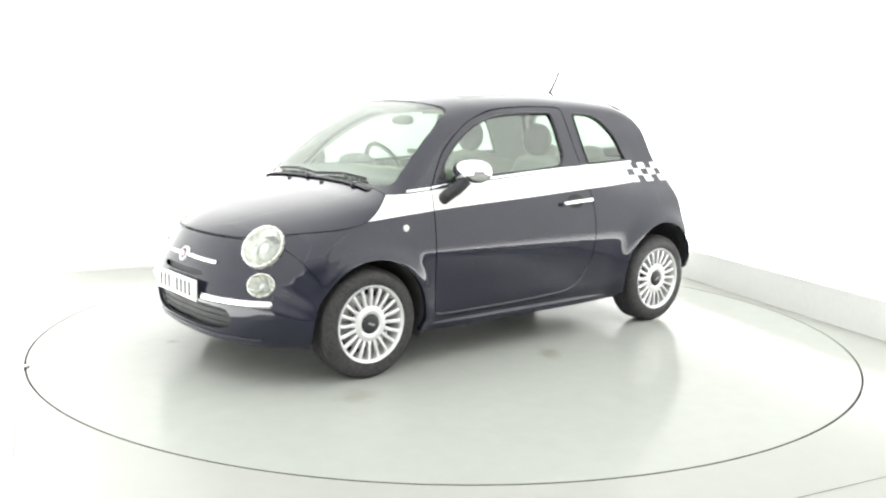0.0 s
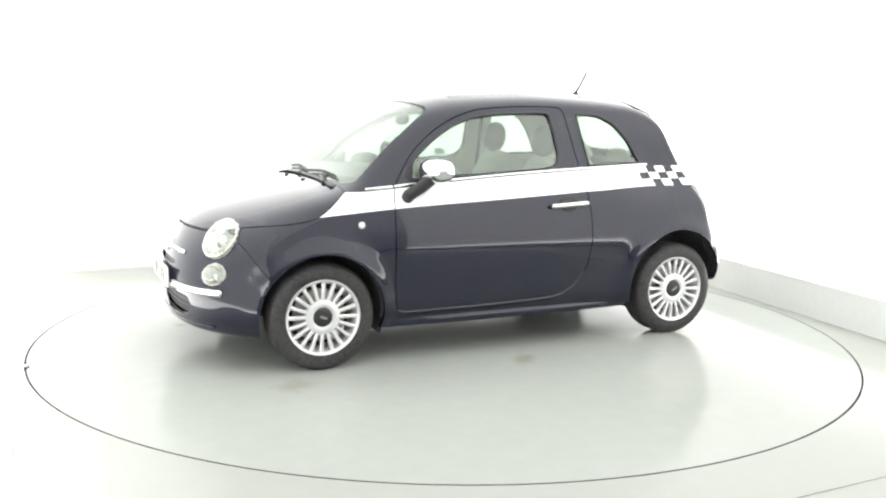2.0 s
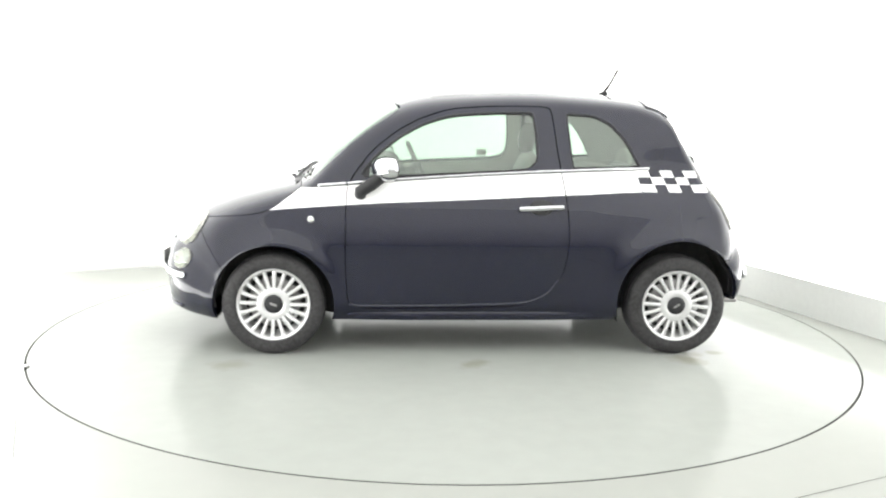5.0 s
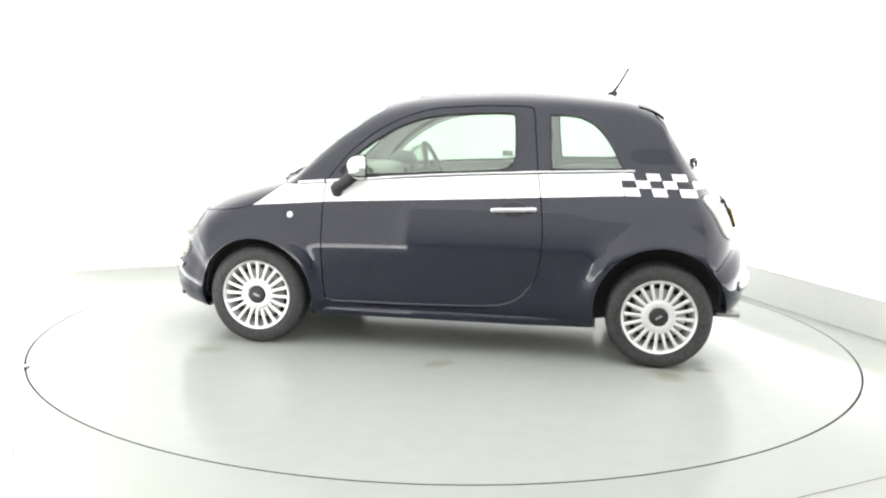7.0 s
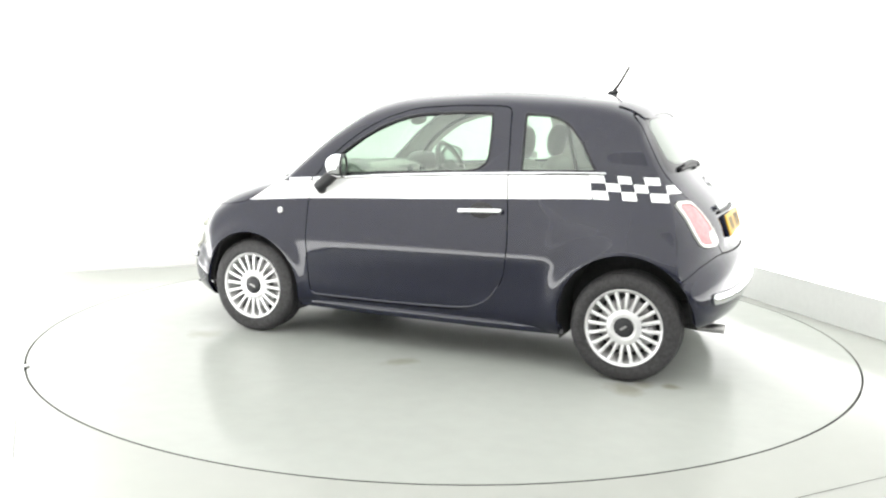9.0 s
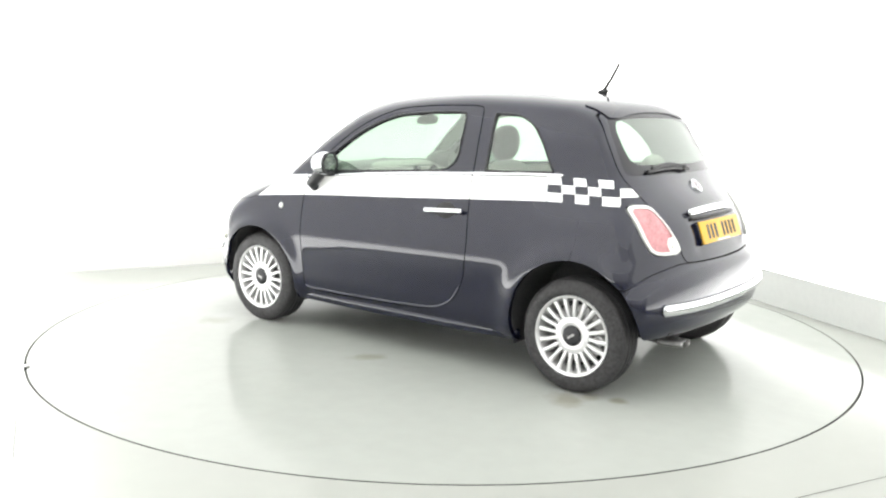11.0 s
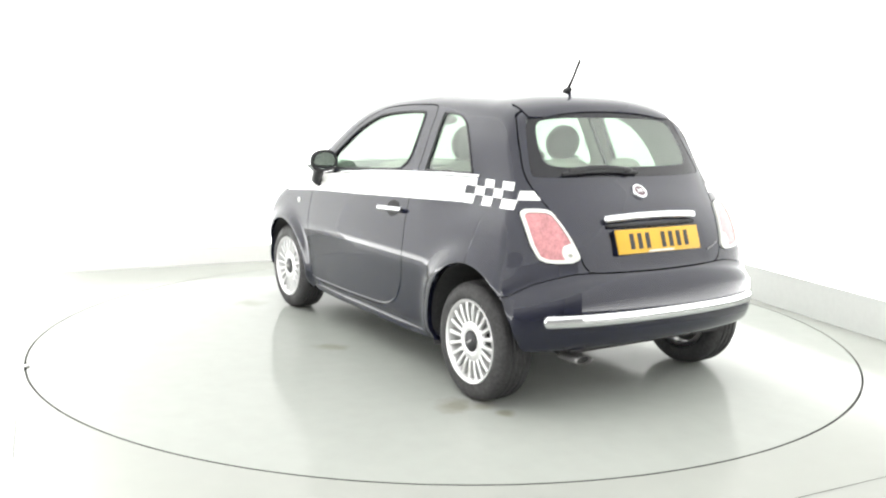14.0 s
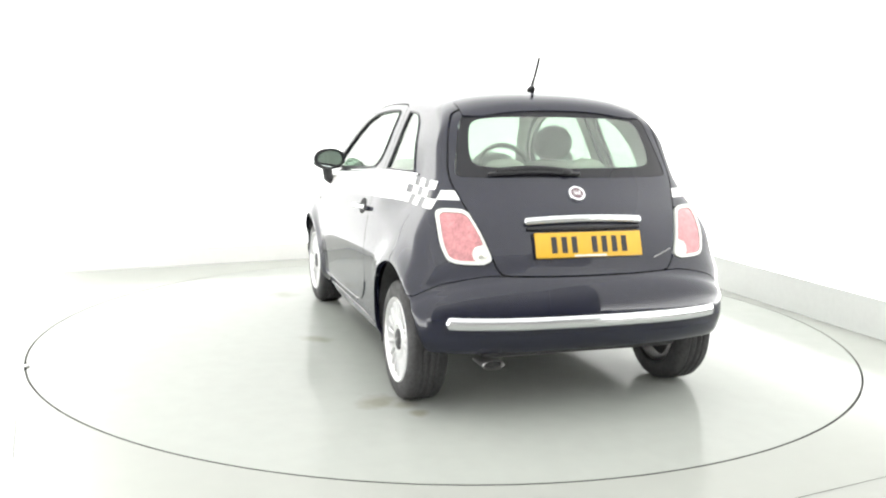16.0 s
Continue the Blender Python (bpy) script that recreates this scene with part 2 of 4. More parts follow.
# the middle line, from under the nose over the roof to under the tail: x, z, depth of the rounding, its power
PROFILE = [(1.47, 0.190, 0.30, 2.0), (1.74, 0.186, 0.40, 2.3), (1.825, 0.222, 0.45, 2.5), (1.842, 0.32, 0.46, 2.6), (1.85, 0.45, 0.46, 2.5),
           (1.828, 0.56, 0.50, 2.4), (1.785, 0.655, 0.50, 2.2), (1.735, 0.735, 0.46, 2.2), (1.645, 0.800, 0.34, 2.2),
           (1.52, 0.852, 0.24, 2.4), (1.38, 0.898, 0.19, 2.6), (1.22, 0.941, 0.16, 2.7), (1.06, 0.978, 0.14, 2.8), (0.98, 1.010, 0.14, 2.9), (0.86, 1.150, 0.20, 3.0),
           (0.66, 1.328, 0.215, 3.1), (0.46, 1.438, 0.185, 3.0), (0.26, 1.486, 0.15, 2.8), (0.0, 1.507, 0.125, 2.7), (-0.30, 1.516, 0.115, 2.7), (-0.60, 1.507, 0.115, 2.7),
           (-0.90, 1.484, 0.115, 2.7), (-1.04, 1.460, 0.125, 2.5), (-1.128, 1.420, 0.145, 2.4), (-1.190, 1.326, 0.17, 2.4), (-1.282, 1.188, 0.18, 2.4),
           (-1.385, 1.050, 0.20, 2.4), (-1.485, 0.940, 0.26, 2.3), (-1.555, 0.840, 0.30, 2.2), (-1.590, 0.740, 0.30, 2.2), (-1.602, 0.668, 0.28, 2.3), (-1.632, 0.645, 0.27, 2.3),
           (-1.656, 0.570, 0.25, 2.4), (-1.668, 0.460, 0.24, 2.4), (-1.655, 0.365, 0.24, 2.4), (-1.610, 0.312, 0.22, 2.3), (-1.46, 0.300, 0.26, 2.0)]
SIDE = curve([(0.15, 0.700), (0.20, 0.725), (0.28, 0.768), (0.42, 0.783), (0.50, 0.792), (0.57, 0.7990), (0.603, 0.8018), (0.632, 0.8020), (0.67, 0.7985), (0.74, 0.790), (0.85, 0.768), (0.95, 0.735), (1.03, 0.700),
              (1.07, 0.680), (1.15, 0.643), (1.28, 0.588), (1.40, 0.530), (1.50, 0.46)])
PLAN = curve([(-1.75, 0.93), (-1.50, 0.968), (-1.25, 0.986), (-0.90, 0.998), (-0.4, 1.0), (0.6, 1.0), (1.0, 0.993), (1.30, 0.985), (1.55, 0.965), (1.86, 0.93)])
AXLE_F, AXLE_R, WHEEL_Z = 1.15, -1.15, 0.2895
ARCH_F, ARCH_R = (AXLE_F, 0.290, 0.338), (AXLE_R, 0.315, 0.356)


def half_width(x, z):
    w = SIDE(z) * PLAN(x)
    ramp = lambda q: np.clip(q, 0, 1) ** 2 * (3 - 2 * np.clip(q, 0, 1))
    # the cabin draws in above the rear haunches
    w = w - 0.046 * ramp((-0.60 - x) / 0.45) * ramp((z - 0.80) / 0.20) * (1 - ramp((z - 1.02) / 0.24))
    for (ax, az, r), flare, reach in ((ARCH_F, 0.028, 0.060), (ARCH_R, 0.034, 0.080)):
        d = np.hypot(x - ax, z - az)
        w = w + flare * np.exp(-((d - r) / reach) ** 2) * (z > az - 0.1)
    return w


def body_skin():
    """Points, normals and triangles of the whole outer skin, in the car's space (x forward, y to its left)."""
    pr = np.array(PROFILE)
    seg = np.r_[0, np.cumsum(np.hypot(np.diff(pr[:, 0]), np.diff(pr[:, 1])))]
    u = np.linspace(0, seg[-1], 430)
    px, pz, pl, pn = (curve(np.c_[seg, pr[:, k]])(u) for k in range(4))
    for _ in range(3):                                            # soften the joints of the curve
        for a in (px, pz, pl):
            a[1:-1] = (a[:-2] + 2 * a[1:-1] + a[2:]) / 4
    s = np.r_[0.5 * (1 - np.cos(np.linspace(0, 1, 30) * np.pi / 2)) * 2, np.linspace(0, 1, 62)[1:]]
    crown = np.arange(len(s)) < 30
    rows = []
    for x, z, depth, power in zip(px, pz, pl, pn):
        ex = min(max(x, AXLE_R), AXLE_F)                          # the inner end of this section
        ez = 0.20 if x > AXLE_R else 0.30
        full = math.hypot(ex - x, ez - z)
        depth = min(depth, 0.8 * full)
        d = np.where(crown, s * depth, depth + s * (full - depth))
        qx, qz = x + (ex - x) * d / full, z + (ez - z) * d / full
        k = np.clip(d / depth, 0, 1)
        y = half_width(qx, qz) * (1 - (1 - k) ** power) ** (1 / power)
        rows.append(np.c_[qx, y, qz])
    g = np.array(rows)                                            # section, step, xyz
    # shallow recess for the plate in the tailgate
    x, y, z = g[..., 0], g[..., 1], g[..., 2]
    step = lambda q: 1 / (1 + np.exp(-q / 0.007))
    g[..., 0] += 0.006 * step(0.300 - y) * step(z - 0.690) * step(0.868 - z) * (x < -1.3)
    left = g[:, ::-1]
    right = g[:, 1:] * np.array([1, -1, 1])
    g = np.concatenate([left, right], 1)
    m, n = g.shape[:2]
    i = np.arange(m * n).reshape(m, n)
    a, b, c, d = i[:-1, :-1].ravel(), i[1:, :-1].ravel(), i[1:, 1:].ravel(), i[:-1, 1:].ravel()
    tri = np.r_[np.c_[a, b, c], np.c_[a, c, d]]
    v = g.reshape(-1, 3)
    nor = np.cross(v[tri[:, 1]] - v[tri[:, 0]], v[tri[:, 2]] - v[tri[:, 0]])
    keep = np.linalg.norm(nor, axis=1) > 1e-9
    tri, nor = tri[keep], nor[keep]
    vn = np.zeros_like(v)
    for k in range(3):
        np.add.at(vn, tri[:, k], nor)
    vn /= np.linalg.norm(vn, axis=1, keepdims=True) + 1e-12
    out = np.sign(np.sum(vn * (v - np.array([0, 0, 0.6])), axis=1).sum())
    if out < 0:
        vn, tri = -vn, tri[:, ::-1]
    return v, vn, tri


# ---- cutting the skin into panels ----
def outline(points, rounds=3):
    """A closed polygon with its corners cut round."""
    p = np.array(points, float)
    for _ in range(rounds):
        q = np.roll(p, -1, 0)
        p = np.stack([0.82 * p + 0.18 * q, 0.18 * p + 0.82 * q], 1).reshape(-1, 2)
    return p


def inside(poly, a, b):
    """Signed distance of the points (a, b) from a polygon; negative within."""
    d2, odd = np.full(a.shape, 1e9), np.zeros(a.shape, bool)
    for (x0, y0), (x1, y1) in zip(poly, np.roll(poly, -1, 0)):
        ex, ey = x1 - x0, y1 - y0
        if ex * ex + ey * ey < 1e-14:
            continue
        t = np.clip(((a - x0) * ex + (b - y0) * ey) / (ex * ex + ey * ey), 0, 1)
        d2 = np.minimum(d2, (a - x0 - t * ex) ** 2 + (b - y0 - t * ey) ** 2)
        cross = (y0 > b) != (y1 > b)
        with np.errstate(divide="ignore", invalid="ignore"):
            odd ^= cross & (a < (x1 - x0) * (b - y0) / (y1 - y0 if y1 != y0 else 1e-12) + x0)
    return np.where(odd, -1, 1) * np.sqrt(d2)


def clip(mesh, value):
    """The part of a mesh (points, normals, triangles) where value, one number a point, is below zero."""
    v, n, f = mesh
    low = value < 0
    count = low[f].sum(1)
    keep = [f[count == 3]]
    pts, nors, made = [], [], {}

    def cut(i, j):
        key = (i, j) if i < j else (j, i)
        if key not in made:
            k = value[i] / (value[i] - value[j])
            pts.append(v[i] + k * (v[j] - v[i]))
            q = n[i] + k * (n[j] - n[i])
            nors.append(q / (np.linalg.norm(q) + 1e-12))
            made[key] = len(v) + len(pts) - 1
        return made[key]
    extra = []
    for t in f[(count > 0) & (count < 3)]:
        ring = []
        for k in range(3):
            i, j = t[k], t[(k + 1) % 3]
            if low[i]:
                ring.append(i)
            if low[i] != low[j]:
                ring.append(cut(i, j))
        extra += [(ring[0], ring[k], ring[k + 1]) for k in range(1, len(ring) - 1)]
    if extra:
        keep.append(np.array(extra))
    f = np.concatenate(keep) if keep else np.zeros((0, 3), int)
    v = np.concatenate([v, np.array(pts).reshape(-1, 3)])
    n = np.concatenate([n, np.array(nors).reshape(-1, 3)])
    used, back = np.unique(f, return_inverse=True)
    return v[used], n[used], back.reshape(-1, 3)


def both(mesh, region, gap=0.002):
    """Cut mesh by region, a function of x, y, z; returns what lies within and the rest, parted by a gap."""
    r = region(*mesh[0].T)
    return clip(mesh, r + gap), clip(mesh, gap - r)


def side_of(mesh, sign):
    return clip(mesh, -sign * mesh[0][:, 1])


def shell(name, mesh, mat, parent, thick=0.012, lift=0.0, inner=None, label=""):
    """A panel with thickness from a cut of the skin."""
    v, n, f = mesh
    m = len(v)
    vv = np.concatenate([v + n * lift, v + n * (lift - thick)])
    edges = {}
    for a, b, c in f:
        for e in ((a, b), (b, c), (c, a)):
            edges[e] = 1
    rim = [e for e in edges if (e[1], e[0]) not in edges]
    ids = sorted({i for e in rim for i in e})
    at = {i: 2 * m + 2 * k for k, i in enumerate(ids)}
    extra = np.array([vv[j] for i in ids for j in (i, i + m)]).reshape(-1, 3)
    quads = [(at[b], at[a], at[a] + 1, at[b] + 1) for a, b in rim]
    vv = np.concatenate([vv, extra])
    faces = [tuple(t) for t in f] + [tuple(t[::-1]) for t in f + m] + quads
    me = bpy.data.meshes.new(name)
    me.from_pydata(vv.tolist(), [], [tuple(int(i) for i in t) for t in faces])
    me.materials.append(mat)
    me.materials.append(inner or mat)
    idx = np.zeros(len(faces), np.int32)
    idx[len(f):2 * len(f)] = 1
    me.polygons.foreach_set("material_index", idx)
    me.polygons.foreach_set("use_smooth", [True] * (2 * len(f)) + [False] * len(quads))
    me.update()
    ob = new(name, me)
    ob.parent = parent
    if label:
        tagged(ob, label)
    return ob


# ---- small solid shapes ----
def part(name, bm, mat, parent, label="", smooth=True):
    """Links a bmesh as one mesh object under a thing or a part."""
    me = bpy.data.meshes.new(name)
    bmesh.ops.recalc_face_normals(bm, faces=bm.faces)
    bm.to_mesh(me)
    bm.free()
    me.materials.append(mat)
    if smooth:
        me.polygons.foreach_set("use_smooth", [True] * len(me.polygons))
        me.set_sharp_from_angle(angle=radians(40))
    ob = new(name, me)
    ob.parent = parent
    if label:
        tagged(ob, label)
    return ob


def grid_bm(rings, closed=True, caps=True):
    """A bmesh lofted through rings of points."""
    bm = bmesh.new()
    rows = [[bm.verts.new(p) for p in ring] for ring in rings]
    for r0, r1 in zip(rows, rows[1:]):
        k = len(r0)
        for i in range(k if closed else k - 1):
            j = (i + 1) % k
            bm.faces.new((r0[i], r0[j], r1[j], r1[i]))
    if caps and closed:
        bm.faces.new(rows[0][::-1])
        bm.faces.new(rows[-1])
    return bm


def tube(points, half_a, half_b, up=(0, 0, 1), seg=12, taper=True, power=2.0):
    """A bar swept along points with an oval section: half_a across, half_b along up; its ends rounded off."""
    pts = [Vector(p) for p in points]
    up = Vector(up)
    n = len(pts)
    rings = []
    stations = []
    if taper:
        d0, d1 = (pts[0] - pts[1]).normalized(), (pts[-1] - pts[-2]).normalized()
        r = max(half_a, half_b)
        for k in (0.05, 0.5, 0.85):
            stations.append((pts[0] + d0 * r * 0.7 * (1 - k), math.sqrt(1 - (1 - k) ** 2), 0))
        stations += [(p, 1.0, i) for i, p in enumerate(pts)]
        for k in (0.85, 0.5, 0.05):
            stations.append((pts[-1] + d1 * r * 0.7 * (1 - k), math.sqrt(1 - (1 - k) ** 2), n - 1))
    else:
        stations = [(p, 1.0, i) for i, p in enumerate(pts)]
    for p, k, i in stations:
        d = (pts[min(i + 1, n - 1)] - pts[max(i - 1, 0)]).normalized()
        s = d.cross(up).normalized()
        u = s.cross(d).normalized()
        ring = []
        for j in range(seg):
            a = 2 * math.pi * j / seg
            c, sn = math.cos(a), math.sin(a)
            c = math.copysign(abs(c) ** (2 / power), c)
            sn = math.copysign(abs(sn) ** (2 / power), sn)
            ring.append(p + s * (half_a * k * c) + u * (half_b * k * sn))
        rings.append(ring)
    return grid_bm(rings)


def lathe(profile, seg=48, close=False):
    """A turned shape about the y axis from (radius, y) pairs."""
    rings = [[(r * math.cos(2 * math.pi * i / seg), y, r * math.sin(2 * math.pi * i / seg)) for i in range(seg)] for r, y in profile]
    bm = grid_bm(rings, True, False)
    if close:
        bmesh.ops.holes_fill(bm, edges=[e for e in bm.edges if e.is_boundary], sides=0)
    return bm


def blob(size, m, power=2.6, nu=24, nv=14):
    """A rounded box of the given half sizes."""
    rings = []
    for i in range(1, nv):
        t = math.pi * i / nv - math.pi / 2
        ct, st = math.cos(t), math.sin(t)
        ring = []
        for j in range(nu):
            a = 2 * math.pi * j / nu
            q = (ct * math.cos(a), ct * math.sin(a), st)
            k = sum(abs(c) ** power for c in q) ** (-1 / power)
            ring.append(m @ Vector([c * k * s for c, s in zip(q, size)]))
        rings.append(ring)
    bm = grid_bm(rings, True, False)
    lo, hi = bm.verts.new(m @ Vector((0, 0, -size[2]))), bm.verts.new(m @ Vector((0, 0, size[2])))
    bm.verts.ensure_lookup_table()
    for j in range(nu):
        k = (j + 1) % nu
        bm.faces.new((lo, bm.verts[k], bm.verts[j]))
        b = (nv - 2) * nu
        bm.faces.new((hi, bm.verts[b + j], bm.verts[b + k]))
    return bm


def box_bm(size, m, bevel=0.004, segs=2):
    bm = bmesh.new()
    bmesh.ops.create_cube(bm, size=1)
    for q in bm.verts:
        q.co = Vector((q.co.x * size[0], q.co.y * size[1], q.co.z * size[2]))
    if bevel:
        bmesh.ops.bevel(bm, geom=list(bm.edges), offset=bevel, segments=segs, affect="EDGES", profile=0.5)
    bm.transform(m)
    return bm


# ---- the car ----
car = tagged(new("car"), "small dark navy three-door hatchback with a white side stripe", "car")
SKIN = body_skin()
from mathutils.bvhtree import BVHTree
TREE = BVHTree.FromPolygons(SKIN[0].tolist(), SKIN[2].tolist())


def on_skin(start, way, lift=0.0):
    """The place and normal where a ray first meets the skin."""
    p, n, _, _ = TREE.ray_cast(Vector(start), Vector(way))
    n = n if n.dot(Vector(way)) < 0 else -n
    return p + n * lift, n


def rear_at(y, z, lift=0.0):
    return on_skin((-3, y, z), (1, 0, 0), lift)


def front_at(y, z, lift=0.0):
    return on_skin((3, y, z), (-1, 0, 0), lift)


def side_at(x, z, sign=1, lift=0.0):
    return on_skin((x, 3 * sign, z), (0, -sign, 0), lift)


def facing(p, n, up=(0, 0, 1)):
    """A pose at p whose y axis looks along n and whose z axis is up."""
    n = Vector(n).normalized()
    x = n.cross(Vector(up)).normalized()
    z = x.cross(n)
    return Matrix.Translation(p) @ Matrix((x, n, z)).transposed().to_4x4()


def side_region(points, rounds=3):
    poly = outline(points, rounds)
    return lambda x, y, z: np.maximum(inside(poly, x, z), 0.25 - np.abs(y))


def end_region(points, limit, sign, rounds=3):
    """A region seen from the front (sign 1) or rear (-1), alike on both sides, from x = limit outward."""
    poly = outline(points, rounds)
    return lambda x, y, z: np.maximum(inside(poly, np.abs(y), z), sign * (limit - x))


DOOR = [(0.745, 0.40), (0.752, 0.60), (0.747, 0.86), (0.742, 0.955), (0.70, 1.025), (0.605, 1.150), (0.47, 1.258), (0.335, 1.332), (0.165, 1.388),
        (-0.09, 1.408), (-0.38, 1.410), (-0.425, 1.395), (-0.44, 1.25), (-0.465, 1.047), (-0.496, 0.855), (-0.509, 0.667), (-0.485, 0.476),
        (-0.40, 0.345), (-0.25, 0.288), (0.0, 0.276), (0.35, 0.269), (0.68, 0.268), (0.735, 0.30)]
DOOR_GLASS = [(0.690, 0.998), (0.58, 1.124), (0.45, 1.224), (0.321, 1.297), (0.161, 1.350), (-0.094, 1.370), (-0.300, 1.373), (-0.322, 1.355), (-0.345, 1.058),
              (0.0, 1.037), (0.35, 1.017)]
QUARTER = [(-0.510, 1.366), (-0.53, 1.369), (-0.67, 1.362), (-0.765, 1.317), (-0.848, 1.225), (-0.906, 1.119), (-0.928, 1.086), (-0.933, 1.077), (-0.545, 1.066), (-0.535, 1.07)]
WINDSCREEN = [(-0.3, 0.995), (0.35, 0.990), (0.62, 0.978), (0.655, 1.0), (0.613, 1.13), (0.552, 1.28), (0.495, 1.372), (0.43, 1.402), (0.2, 1.428), (-0.3, 1.432)]
REAR_GLASS = [(-0.3, 1.078), (0.52, 1.078), (0.552, 1.09), (0.500, 1.30), (0.478, 1.350), (0.43, 1.370), (0.2, 1.388), (-0.3, 1.394)]
TAILGATE = [(-0.3, 0.655), (0.40, 0.658), (0.420, 0.668), (0.445, 0.70), (0.490, 0.84), (0.535, 0.945), (0.585, 1.08), (0.545, 1.30), (0.515, 1.365), (0.45, 1.394), (-0.3, 1.410)]
TAIL_LAMP = [(0.670, 0.925), (0.64, 0.943), (0.530, 0.940), (0.486, 0.84), (0.448, 0.706), (0.645, 0.708), (0.674, 0.80)]
HOOD_EDGE = curve([(0.90, 0.97), (0.98, 0.950), (1.06, 0.895), (1.16, 0.825), (1.22, 0.803), (1.49, 0.766), (1.60, 0.742), (1.70, 0.728), (1.90, 0.728)])
BUMPER_EDGE = curve([(1.40, 0.46), (1.48, 0.57), (1.58, 0.70), (1.64, 0.722), (1.9, 0.722)])
STRIPE_LOW = curve([(-1.40, 0.940), (-0.93, 0.936), (-0.58, 0.921), (0.042, 0.888), (0.682, 0.856), (1.17, 0.819)])
STRIPE_TOP = curve([(-1.40, 1.060), (-0.975, 1.056), (-0.264, 1.028), (0.373, 0.988), (0.883, 0.945), (1.00, 0.938)])


def hood_region(x, y, z):
    return np.maximum(HOOD_EDGE(x) - z, 1.035 - 0.05 * np.abs(y) - x)


def bumper_front(x, y, z):
    return np.maximum(z - BUMPER_EDGE(x), 1.40 - x)


def bumper_rear(x, y, z):
    edge = np.interp(x, [-1.70, -1.56, -1.50, -1.44], [0.655, 0.66, 0.62, 0.56])
    return np.maximum(z - edge, x + 1.40)


def stripe_of(mesh):
    """The white stripe's part of a panel, cut edge by edge."""
    for edge in (lambda x, y, z: STRIPE_LOW(x) - z, lambda x, y, z: z - STRIPE_TOP(x), lambda x, y, z: (x - 1.17) * 0.58 + (z - 0.819) * 0.81,
                 lambda x, y, z: -0.925 + (z - 0.98) * 0.25 - x, lambda x, y, z: 0.3 - np.abs(y)):
        mesh = clip(mesh, edge(*mesh[0].T))
    return mesh


# white squares of the chequered tail of the stripe: x front, x back, row
CHECKS = [(-0.910, -0.986, 2), (-1.055, -1.125, 2), (-1.192, -1.268, 2), (-0.999, -1.073, 1), (-1.146, -1.215, 1), (-1.305, -1.362, 1),
          (-0.935, -1.017, 0), (-1.088, -1.163, 0), (-1.235, -1.322, 0)]
CHECK_Z = [0.937, 0.979, 1.019, 1.057]


